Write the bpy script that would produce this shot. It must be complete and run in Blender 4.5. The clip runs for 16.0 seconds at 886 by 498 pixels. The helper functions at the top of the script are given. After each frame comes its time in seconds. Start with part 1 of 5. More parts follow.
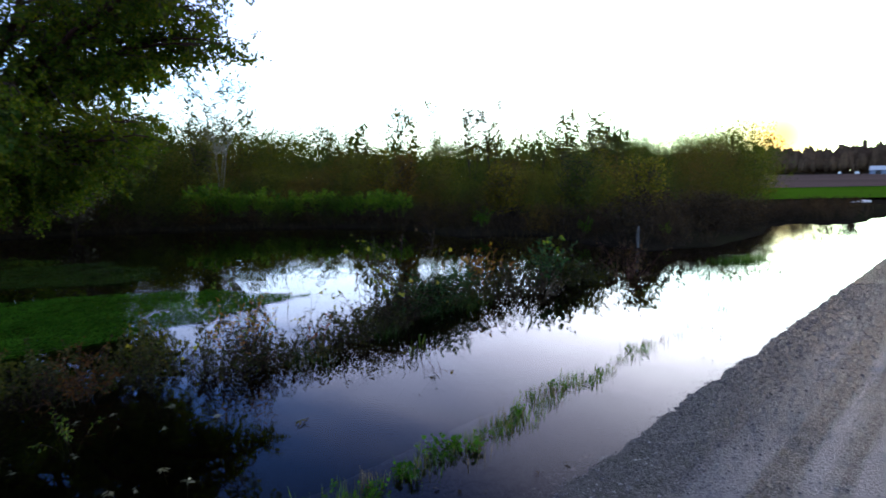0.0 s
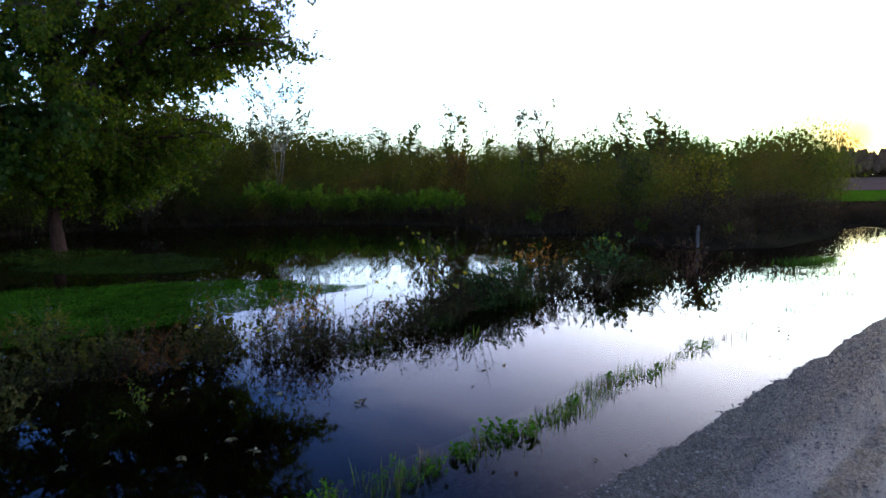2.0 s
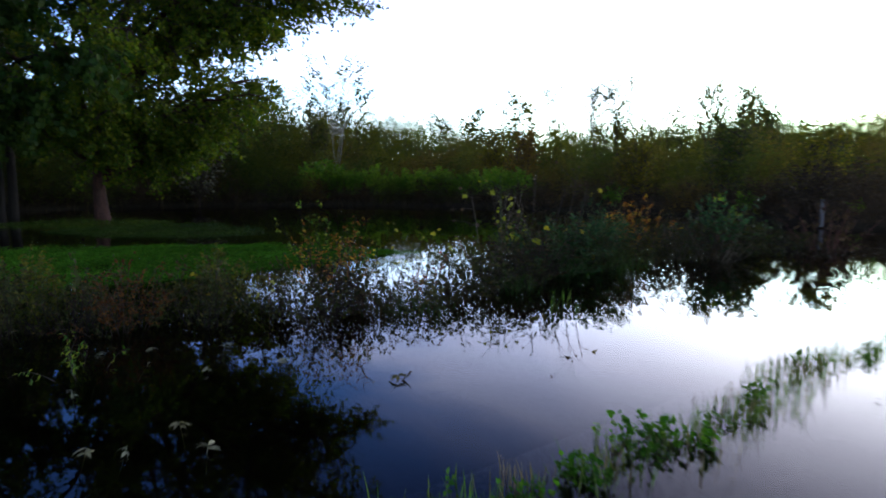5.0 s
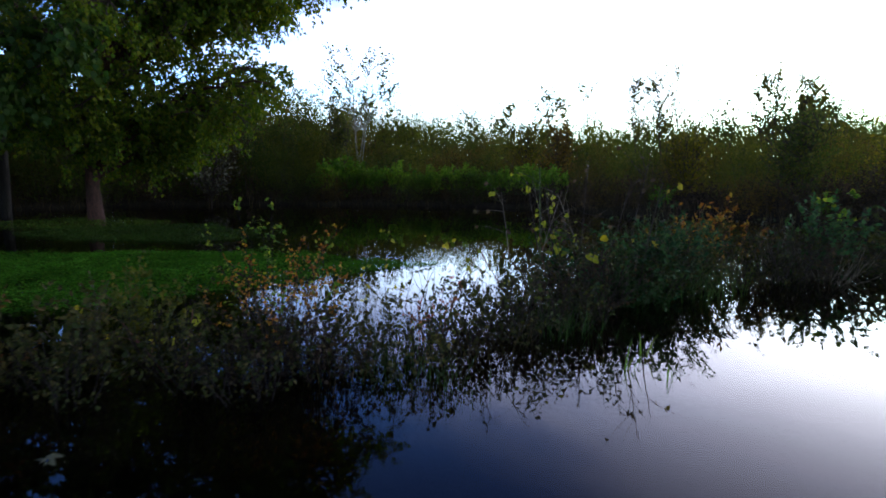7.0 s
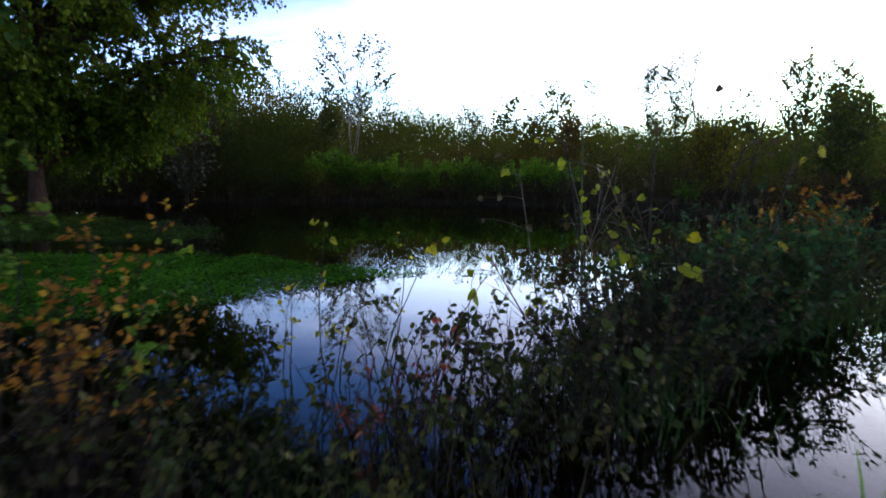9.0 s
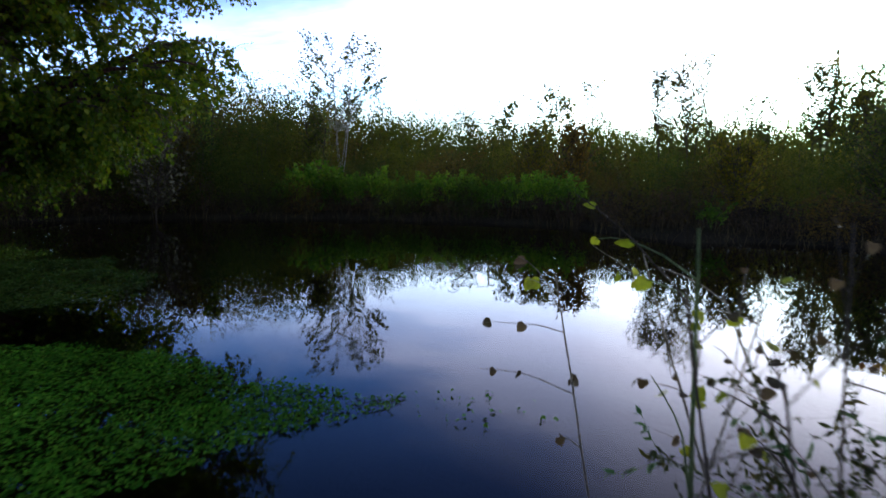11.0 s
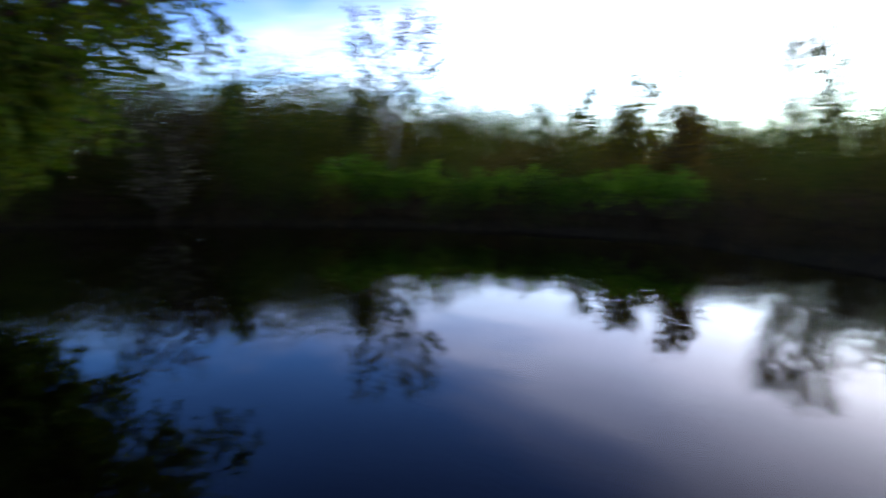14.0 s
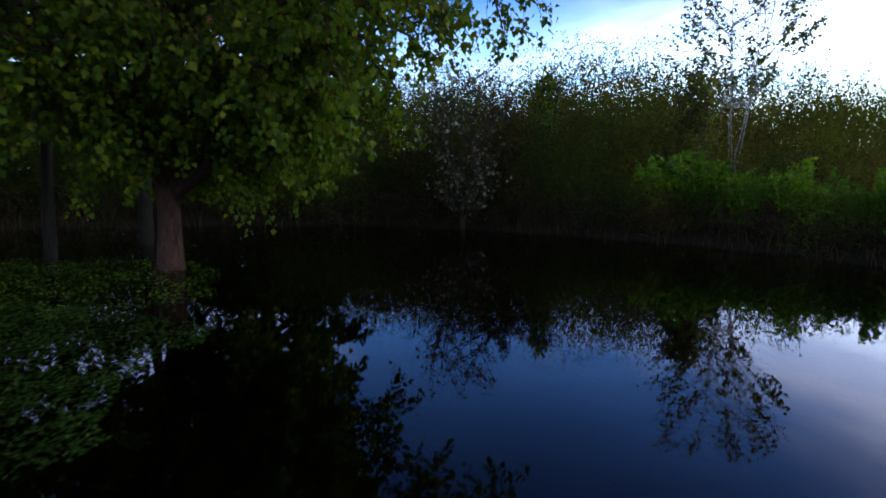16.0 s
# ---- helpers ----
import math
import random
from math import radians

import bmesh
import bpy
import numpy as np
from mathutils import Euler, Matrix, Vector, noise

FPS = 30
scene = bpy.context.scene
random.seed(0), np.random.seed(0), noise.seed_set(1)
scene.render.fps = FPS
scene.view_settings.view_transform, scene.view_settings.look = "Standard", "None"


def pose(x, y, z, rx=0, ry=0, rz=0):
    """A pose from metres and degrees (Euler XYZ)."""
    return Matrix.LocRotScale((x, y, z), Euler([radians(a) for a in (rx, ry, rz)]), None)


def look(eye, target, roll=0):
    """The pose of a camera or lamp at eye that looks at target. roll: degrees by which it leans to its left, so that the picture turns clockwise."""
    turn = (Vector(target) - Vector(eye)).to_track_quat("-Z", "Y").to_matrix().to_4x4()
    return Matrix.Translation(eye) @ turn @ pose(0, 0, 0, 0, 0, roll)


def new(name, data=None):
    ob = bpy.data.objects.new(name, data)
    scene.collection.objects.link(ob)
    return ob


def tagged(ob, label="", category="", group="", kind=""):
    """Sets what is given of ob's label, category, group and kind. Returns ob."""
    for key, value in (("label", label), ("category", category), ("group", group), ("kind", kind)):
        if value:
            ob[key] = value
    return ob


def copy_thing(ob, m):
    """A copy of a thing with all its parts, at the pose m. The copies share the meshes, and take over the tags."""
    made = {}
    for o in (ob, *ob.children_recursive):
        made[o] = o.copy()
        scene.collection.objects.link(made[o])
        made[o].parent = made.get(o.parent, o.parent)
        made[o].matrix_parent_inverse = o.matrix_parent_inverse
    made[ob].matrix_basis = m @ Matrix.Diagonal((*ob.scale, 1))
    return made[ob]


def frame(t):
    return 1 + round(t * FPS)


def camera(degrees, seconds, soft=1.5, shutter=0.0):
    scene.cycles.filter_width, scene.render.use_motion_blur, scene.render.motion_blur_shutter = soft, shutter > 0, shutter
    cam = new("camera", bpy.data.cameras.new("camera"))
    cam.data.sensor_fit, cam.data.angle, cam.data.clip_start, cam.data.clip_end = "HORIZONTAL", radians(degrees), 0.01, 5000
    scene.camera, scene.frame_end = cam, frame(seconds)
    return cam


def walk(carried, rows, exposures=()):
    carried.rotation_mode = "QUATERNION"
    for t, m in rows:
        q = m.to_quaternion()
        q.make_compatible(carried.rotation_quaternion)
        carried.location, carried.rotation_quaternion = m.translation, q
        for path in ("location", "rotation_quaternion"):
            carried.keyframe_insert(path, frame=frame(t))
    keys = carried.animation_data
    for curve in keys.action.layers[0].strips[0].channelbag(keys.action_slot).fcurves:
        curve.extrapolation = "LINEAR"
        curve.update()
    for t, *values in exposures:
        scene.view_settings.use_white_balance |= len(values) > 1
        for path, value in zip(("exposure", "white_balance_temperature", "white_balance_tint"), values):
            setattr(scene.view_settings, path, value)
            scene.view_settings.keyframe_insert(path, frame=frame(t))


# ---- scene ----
# camera and its flight: seconds, place, then yaw, pitch and roll in degrees
cam = camera(76.3, 16.0, soft=1.7, shutter=0.6)
PATH = [
    (0.0, 0.143, 0.037, 1.489, 2.11, -7.32, 0.81),
    (0.5, 0.145, 0.011, 1.494, 4.97, -7.30, 0.79),
    (1.0, 0.134, -0.002, 1.498, 6.19, -7.27, 0.74),
    (1.5, 0.123, -0.016, 1.489, 6.86, -7.25, 0.65),
    (2.0, 0.093, -0.007, 1.402, 7.24, -7.17, 0.50),
    (2.5, 0.055, 0.007, 1.275, 7.50, -7.21, 0.31),
    (3.0, 0.012, 0.108, 1.135, 7.76, -7.28, 0.14),
    (3.5, -0.038, 0.311, 0.976, 7.76, -7.28, 0.01),
    (4.0, -0.090, 0.566, 0.846, 7.65, -7.31, -0.07),
    (4.5, -0.148, 0.881, 0.817, 7.88, -7.27, -0.08),
    (4.6, -0.158, 0.951, 0.813, 8.92, -7.26, -0.07),
    (4.7, -0.168, 1.021, 0.809, 9.85, -7.24, -0.05),
    (4.8, -0.179, 1.092, 0.804, 10.99, -7.22, -0.02),
    (4.9, -0.189, 1.162, 0.800, 12.31, -7.18, 0.01),
    (5.0, -0.199, 1.232, 0.796, 13.34, -7.14, 0.05),
    (5.2, -0.209, 1.371, 0.785, 14.56, -6.99, 0.13),
    (7.3, -0.473, 2.652, 0.720, 16.36, -7.15, -0.13),
    (7.5, -0.507, 2.775, 0.692, 16.36, -7.11, -0.14),
    (8.0, -0.585, 3.113, 0.630, 16.54, -7.10, -0.16),
    (8.5, -0.669, 3.453, 0.606, 16.51, -7.09, -0.19),
    (9.0, -0.746, 3.767, 0.591, 16.44, -7.05, -0.23),
    (9.2, -0.775, 3.884, 0.600, 16.41, -7.05, -0.26),
    (9.3, -0.789, 3.943, 0.675, 16.40, -7.05, -0.27),
    (9.4, -0.804, 4.001, 0.775, 16.38, -7.06, -0.28),
    (9.5, -0.818, 4.060, 0.855, 16.36, -7.06, -0.30),
    (10.0, -0.885, 4.336, 0.912, 16.23, -7.04, -0.39),
    (12.5, -1.398, 6.289, 0.925, 15.67, -6.92, -0.09),
    (13.0, -1.518, 6.746, 0.924, 15.55, -6.98, -0.09),
    (13.5, -1.648, 7.211, 0.918, 15.46, -7.01, -0.10),
    (13.6, -1.664, 7.310, 0.913, 15.68, -7.02, -0.11),
    (13.7, -1.680, 7.408, 0.908, 15.97, -7.03, -0.12),
    (13.8, -1.695, 7.507, 0.904, 16.42, -7.06, -0.14),
    (13.9, -1.711, 7.605, 0.899, 18.44, -7.09, -0.15),
    (14.0, -1.727, 7.704, 0.894, 23.12, -7.13, -0.17),
    (14.1, -1.765, 7.786, 0.907, 28.96, -7.18, -0.19),
    (14.2, -1.803, 7.868, 0.920, 36.25, -7.24, -0.22),
    (14.3, -1.840, 7.950, 0.934, 43.52, -7.31, -0.24),
    (14.4, -1.878, 8.032, 0.947, 48.20, -7.37, -0.26),
    (14.5, -1.916, 8.114, 0.960, 50.67, -7.44, -0.29),
    (14.6, -1.962, 8.196, 0.964, 51.87, -7.50, -0.31),
    (14.7, -2.007, 8.279, 0.968, 52.69, -7.56, -0.34),
    (14.8, -2.053, 8.361, 0.973, 53.12, -7.60, -0.36),
    (15.0, -2.144, 8.526, 0.981, 53.68, -7.66, -0.39),
    (15.5, -2.452, 8.888, 0.992, 54.11, -7.63, -0.46),
    (16.0, -2.800, 9.217, 1.011, 54.26, -7.70, -0.50),
]
walk(cam, [(t, pose(x, y, z, 90 + pitch, roll, yaw)) for t, x, y, z, yaw, pitch, roll in PATH])

# ---- sky, sun ----
SKY_GAIN = 0.95                     # of the clear sky
HAZE, VEIL, GLOW = (2.2, 1.92, 1.62), (3.9, 3.4, 3.1), (3.0, 1.85, 0.55)
SUN_AZ, SUN_EL = 28.4, 3.0          # degrees clockwise from +y, degrees above the horizon
SUN_DIR = Vector((math.sin(radians(SUN_AZ)) * math.cos(radians(SUN_EL)),
                  math.cos(radians(SUN_AZ)) * math.cos(radians(SUN_EL)), math.sin(radians(SUN_EL))))

world = bpy.data.worlds.new("world")
scene.world = world
world.use_nodes = True


class Nodes:
    """A short way to write node trees."""

    def __init__(self, tree):
        self.tree = tree
        tree.nodes.clear()

    def add(self, kind, ins=(), **props):
        n = self.tree.nodes.new(kind)
        if "operation" in props:
            n.operation = props["operation"]
        if "use_clamp" in props:
            n.use_clamp = props["use_clamp"]
        if "data_type" in props:
            n.data_type, n.blend_type = props["data_type"], props["blend_type"]
        for k, v in dict(ins).items():
            if isinstance(v, bpy.types.NodeSocket):
                self.tree.links.new(v, n.inputs[k])
            else:
                n.inputs[k].default_value = v
        return n

    def math(self, op, a, b=0.0, c=0.0, clamp=False):
        return self.add("ShaderNodeMath", {0: a, 1: b, 2: c}, operation=op, use_clamp=clamp).outputs[0]

    def vmath(self, op, a, b=(0, 0, 0)):
        n = self.add("ShaderNodeVectorMath", {0: a, 1: b}, operation=op)
        return n.outputs["Value"] if op in ("DOT_PRODUCT", "LENGTH") else n.outputs["Vector"]

    def ramp(self, fac, stops, mode="LINEAR"):
        n = self.add("ShaderNodeValToRGB", {0: fac})
        cr = n.color_ramp
        cr.interpolation = mode
        while len(cr.elements) < len(stops):
            cr.elements.new(0.5)
        for e, (p, c) in zip(cr.elements, stops):
            e.position = p
            e.color = (c, c, c, 1) if isinstance(c, (int, float)) else (*c, 1)
        return n.outputs[0]

    def mix(self, fac, a, b, blend="MIX"):
        n = self.add("ShaderNodeMix", data_type="RGBA", blend_type=blend)
        for k, v in ((0, fac), (6, a), (7, b)):
            if isinstance(v, bpy.types.NodeSocket):
                self.tree.links.new(v, n.inputs[k])
            else:
                n.inputs[k].default_value = v if k == 0 else (*v, 1)
        return n.outputs[2]

    def noise(self, vec, scale, detail=4.0, rough=0.55, dist=0.0):
        return self.add("ShaderNodeTexNoise", {"Vector": vec, "Scale": scale, "Detail": detail, "Roughness": rough,
                                               "Distortion": dist}).outputs["Fac"]

    def scaled(self, vec, s, move=(0, 0, 0)):
        return self.add("ShaderNodeMapping", {"Vector": vec, "Scale": s, "Location": move}).outputs[0]


w = Nodes(world.node_tree)
coord = w.add("ShaderNodeTexCoord").outputs["Generated"]
sky = w.add("ShaderNodeTexSky")
sky.sky_type, sky.sun_disc = "NISHITA", False
sky.sun_elevation, sky.sun_rotation = radians(SUN_EL), radians(SUN_AZ)
sky.altitude, sky.air_density, sky.dust_density, sky.ozone_density = 200.0, 1.0, 1.6, 2.0
axes = w.add("ShaderNodeSeparateXYZ", {0: coord})
up = w.math("MAXIMUM", axes.outputs["Z"], 0.0)
near_sun = w.vmath("DOT_PRODUCT", coord, tuple(SUN_DIR))
# clear sky: deeper blue overhead and away from the sun
blue = w.mix(1.0, sky.outputs[0], (SKY_GAIN * 2.0, SKY_GAIN * 2.0, SKY_GAIN * 2.0), "MULTIPLY")
blue = w.mix(1.0, blue, w.ramp(up, [(0.15, (0.10, 0.41, 0.84)), (0.27, (0.105, 0.25, 0.58)), (0.5, (0.070, 0.115, 0.27)), (1.0, (0.04, 0.065, 0.13))]), "MULTIPLY")
turned = w.math("MULTIPLY_ADD", near_sun, 0.5, 0.5)
# thin layered cloud, seen on a flat deck high up, closing towards the sun
deck = w.vmath("DIVIDE", coord, w.add("ShaderNodeCombineXYZ", {k: w.math("ADD", up, 0.10) for k in range(3)}).outputs[0])
deck = w.add("ShaderNodeMapping", {"Vector": deck, "Rotation": (0, 0, radians(-28)), "Scale": (0.32, 1.0, 0.0)}).outputs[0]
opening = w.vmath("DOT_PRODUCT", coord, (-0.4545, 0.4545, 0.766))
score = w.math("MULTIPLY_ADD", w.math("SUBTRACT", w.noise(deck, 0.9, 7.0, 0.58, 0.6), 0.5), 0.42, opening)
cover = w.ramp(score, [(0.735, 1.0), (0.785, 0.45), (0.835, 0.06), (1.0, 0.0)])
# cloud veil lit by the low sun: bright round it, dim overhead
veil = w.ramp(turned, [(0.0, 0.20), (0.35, 0.14), (0.5, 0.11), (0.671, 0.13), (0.821, 0.22), (0.91, 0.36), (0.953, 0.68), (0.983, 1.0)])
height = w.ramp(up, [(0.0, 1.0), (0.29, 0.95), (0.42, 0.52), (0.52, 0.30), (0.75, 0.2), (1.0, 0.18)])
veil = w.math("MULTIPLY", w.math("MULTIPLY", veil, height), w.math("MULTIPLY_ADD", cover, 1.15, 0.03))
veil = w.mix(1.0, veil, (VEIL[0], VEIL[1], VEIL[2]), "MULTIPLY")
# evening haze low over the land
low = w.ramp(up, [(0.0, 1.0), (0.10, 0.88), (0.18, 0.58), (0.26, 0.28), (0.36, 0.07), (0.5, 0.01)])
side = w.ramp(turned, [(0.0, 0.30), (0.35, 0.22), (0.5, 0.18), (0.65, 0.36), (0.82, 0.8), (1.0, 1.0)])
haze = w.math("MULTIPLY", w.math("MULTIPLY", low, side), w.math("MAXIMUM", cover, w.ramp(up, [(0.08, 1.0), (0.17, 0.5), (0.25, 0.06), (0.4, 0.0)])))
haze = w.mix(1.0, haze, HAZE, "MULTIPLY")
glow = w.math("POWER", w.math("MAXIMUM", near_sun, 0.0), 150.0)
final = w.mix(glow, w.mix(1.0, blue, w.mix(1.0, veil, haze, "ADD"), "ADD"), GLOW)
back = w.add("ShaderNodeBackground", {"Color": final, "Strength": 1.0})
w.tree.links.new(back.outputs[0], w.add("ShaderNodeOutputWorld").inputs[0])

sun = new("sun", bpy.data.lights.new("sun", "SUN"))
sun.data.energy, sun.data.angle, sun.data.color = 2.0, radians(0.6), (1.0, 0.66, 0.34)
sun.matrix_world = look((0, 0, 30), Vector((0, 0, 30)) - SUN_DIR)

# ---- materials ----
def material(name):
    m = bpy.data.materials.new(name)
    m.use_nodes = True
    return m, Nodes(m.node_tree)


def finish(n, shader, displacement=None):
    out = n.add("ShaderNodeOutputMaterial")
    n.tree.links.new(shader, out.inputs["Surface"])


def place_vec(n):
    return n.add("ShaderNodeTexCoord").outputs["Object"]


def world_vec(n):
    return n.add("ShaderNodeNewGeometry").outputs["Position"]


def leaf_material(name, a, b, c, shine=0.35, rough=0.6, gloss=0.10, spots=0.0, drift=False):
    """Leaves: colour from a to b to c, leaf by leaf, with light that comes through the blade."""
    m, n = material(name)
    rnd = n.add("ShaderNodeNewGeometry").outputs["Random Per Island"]
    col = n.ramp(rnd, [(0.0, a), (0.55, b), (1.0, c)])
    v = world_vec(n)
    patch = n.ramp(n.noise(v, 1.3, 3.0), [(0.3, 0.65), (0.7, 1.25)])
    col = n.mix(1.0, col, patch, "MULTIPLY")
    col = n.mix(1.0, col, n.ramp(n.add("ShaderNodeObjectInfo").outputs["Random"], [(0.0, (0.58, 0.66, 0.62)), (0.5, (1.0, 1.0, 1.0)), (1.0, (1.45, 1.30, 1.05))]), "MULTIPLY")
    if drift:
        col = n.mix(1.0, col, n.ramp(n.noise(v, 0.38, 3.0), [(0.34, (0.62, 0.74, 0.7)), (0.47, (1.0, 1.0, 1.0)), (0.56, (1.1, 1.25, 0.9)), (0.68, (1.6, 1.15, 0.95))]), "MULTIPLY")
    fine = n.ramp(n.noise(v, 60.0, 2.0), [(0.3, 0.8), (0.7, 1.15)])
    col = n.mix(1.0, col, fine, "MULTIPLY")
    if spots:
        col = n.mix(n.ramp(n.noise(v, 35.0, 2.0), [(0.58, 0.0), (0.68, spots)]), col, (0.10, 0.05, 0.02))
    body = n.add("ShaderNodeBsdfPrincipled", {"Base Color": col, "Roughness": rough, "Specular IOR Level": gloss})
    back = n.add("ShaderNodeBsdfTranslucent", {"Color": n.mix(1.0, col, (1.25, 1.3, 0.7), "MULTIPLY")})
    mix = n.add("ShaderNodeMixShader", {0: shine, 1: body.outputs[0], 2: back.outputs[0]})
    finish(n, mix.outputs[0])
    return m


MAPLE = leaf_material("maple_leaf", (0.031, 0.070, 0.004), (0.063, 0.109, 0.005), (0.135, 0.149, 0.007), 0.42, 0.6, 0.15)
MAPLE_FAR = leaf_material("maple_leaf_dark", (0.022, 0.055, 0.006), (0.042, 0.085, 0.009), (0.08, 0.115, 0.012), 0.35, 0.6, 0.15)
WILLOW = leaf_material("willow_leaf", (0.052, 0.066, 0.012), (0.090, 0.104, 0.014), (0.150, 0.125, 0.022), 0.52, 0.6, 0.10)
WILLOW_BROWN = leaf_material("willow_leaf_turning", (0.064, 0.050, 0.016), (0.110, 0.078, 0.022), (0.169, 0.100, 0.025), 0.52, 0.65, 0.1)
WILLOW_DARK = leaf_material("willow_leaf_dark", (0.034, 0.058, 0.012), (0.060, 0.086, 0.015), (0.098, 0.104, 0.020), 0.52)
WILLOW_YELLOW = leaf_material("willow_leaf_yellowing", (0.064, 0.077, 0.013), (0.119, 0.119, 0.017), (0.223, 0.169, 0.024), 0.52)
WILLOW_MIXED = leaf_material("thicket_leaf", (0.038, 0.060, 0.014), (0.064, 0.090, 0.018), (0.112, 0.110, 0.026), 0.52, drift=True)
COTTON = leaf_material("cottonwood_leaf", (0.062, 0.090, 0.022), (0.103, 0.124, 0.030), (0.221, 0.179, 0.040), 0.5)
WEED = leaf_material("weed_leaf", (0.028, 0.100, 0.008), (0.050, 0.155, 0.011), (0.095, 0.195, 0.017), 0.45)
BANKWEED = leaf_material("bank_weed_leaf", (0.066, 0.160, 0.012), (0.112, 0.230, 0.018), (0.190, 0.270, 0.028), 0.42)
RAFT = leaf_material("floating_weed_leaf", (0.022, 0.086, 0.008), (0.040, 0.137, 0.010), (0.079, 0.173, 0.016), 0.3, 0.85, 0.02)
# raft weed under the trees: their shade is put into this leaf colour
RAFT_SHADED = leaf_material("shaded_water_weed_leaf", (0.020, 0.048, 0.006), (0.036, 0.075, 0.008), (0.072, 0.092, 0.012), 0.25, 0.7, 0.1)
BRUSH = leaf_material("brush_leaf", (0.022, 0.030, 0.009), (0.046, 0.056, 0.013), (0.09, 0.07, 0.02), 0.25, spots=0.5)
GRAPE = leaf_material("vine_leaf", (0.046, 0.103, 0.016), (0.103, 0.172, 0.020), (0.276, 0.265, 0.022), 0.4, spots=0.3)
YELLOW = leaf_material("yellow_leaf", (0.200, 0.213, 0.017), (0.350, 0.312, 0.022), (0.450, 0.338, 0.022), 0.4, spots=0.3)
ORANGE = leaf_material("orange_leaf", (0.150, 0.052, 0.014), (0.260, 0.110, 0.018), (0.330, 0.225, 0.020), 0.4, spots=0.4)
RUSTY = leaf_material("rusty_leaf", (0.10, 0.032, 0.012), (0.17, 0.060, 0.016), (0.22, 0.095, 0.02), 0.35, spots=0.4)
REDDISH = leaf_material("red_leaf", (0.16, 0.035, 0.03), (0.24, 0.06, 0.04), (0.3, 0.12, 0.05), 0.35, spots=0.4)
DEAD = leaf_material("dead_leaf", (0.030, 0.020, 0.013), (0.056, 0.036, 0.020), (0.098, 0.065, 0.035), 0.2, 0.7, 0.1)
PALE = leaf_material("pale_withered_leaf", (0.06, 0.06, 0.035), (0.12, 0.115, 0.07), (0.20, 0.185, 0.12), 0.15, 0.65, 0.15)
GRASS = leaf_material("grass_blade", (0.04, 0.10, 0.015), (0.07, 0.16, 0.02), (0.14, 0.18, 0.04), 0.4)
DRYGRASS = leaf_material("dry_grass_blade", (0.09, 0.075, 0.04), (0.16, 0.12, 0.07), (0.24, 0.19, 0.11), 0.25, 0.7, 0.1)
BLUEGREEN = leaf_material("bluish_weed_leaf", (0.022, 0.060, 0.024), (0.036, 0.088, 0.034), (0.060, 0.110, 0.040), 0.35)
SEDGE = leaf_material("sedge_blade", (0.020, 0.045, 0.012), (0.034, 0.072, 0.018), (0.060, 0.090, 0.026), 0.35, 0.6, 0.1)
SHOREGRASS = leaf_material("drowned_grass_blade", (0.02, 0.016, 0.009), (0.045, 0.035, 0.018), (0.085, 0.065, 0.03), 0.2, 0.75, 0.08)


def bark_material(name, dark, light, scale=9.0, rough=0.85):
    m, n = material(name)
    v = place_vec(n)
    long = n.scaled(v, (1.0, 1.0, 0.22))
    ridge = n.noise(long, scale * 3, 6.0, 0.65, 1.0)
    col = n.mix(n.ramp(ridge, [(0.35, 0.0), (0.65, 1.0)]), dark, light)
    col = n.mix(n.ramp(n.noise(v, scale * 0.4, 3.0), [(0.5, 0.0), (0.75, 0.2)]), col, (0.04, 0.05, 0.025))
    bump = n.add("ShaderNodeBump", {"Strength": 0.9, "Distance": 0.03, "Height": ridge})
    b = n.add("ShaderNodeBsdfPrincipled", {"Base Color": col, "Roughness": rough, "Specular IOR Level": 0.2,
                                           "Normal": bump.outputs[0]})
    finish(n, b.outputs[0])
    return m


BARK = bark_material("maple_bark", (0.020, 0.009, 0.007), (0.085, 0.036, 0.024))
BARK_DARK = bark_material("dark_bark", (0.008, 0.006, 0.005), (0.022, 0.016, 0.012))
TWIG = bark_material("twig_bark", (0.03, 0.022, 0.016), (0.085, 0.060, 0.042), 25.0)
DARK_TWIG = bark_material("dark_twig_bark", (0.014, 0.010, 0.008), (0.040, 0.026, 0.020), 25.0)
PALE_BARK = bark_material("pale_bark", (0.16, 0.15, 0.13), (0.38, 0.36, 0.33), 20.0)
DRY_STEM = bark_material("dry_stem", (0.10, 0.075, 0.05), (0.24, 0.19, 0.13), 40.0)
GREEN_STEM = bark_material("green_stem", (0.05, 0.08, 0.025), (0.12, 0.14, 0.05), 40.0)
RED_STEM = bark_material("red_stem", (0.10, 0.035, 0.03), (0.20, 0.08, 0.06), 40.0)
OLD_WOOD = bark_material("weathered_wood", (0.07, 0.065, 0.065), (0.18, 0.175, 0.175), 14.0)


def ground_material(name, stops, scale, relief=0.03, rough=0.95, clump=0.25):
    m, n = material(name)
    v = world_vec(n)
    big = n.noise(v, clump, 4.0)
    small = n.noise(v, scale, 6.0, 0.65)
    tone = n.math("MULTIPLY_ADD", big, 0.45, n.math("MULTIPLY", small, 0.55))
    col = n.ramp(tone, stops)
    bump = n.add("ShaderNodeBump", {"Strength": 0.8, "Distance": relief, "Height": small})
    b = n.add("ShaderNodeBsdfPrincipled", {"Base Color": col, "Roughness": 1.0, "Specular IOR Level": 0.0,
                                           "Normal": bump.outputs[0]})
    finish(n, b.outputs[0])
    return m


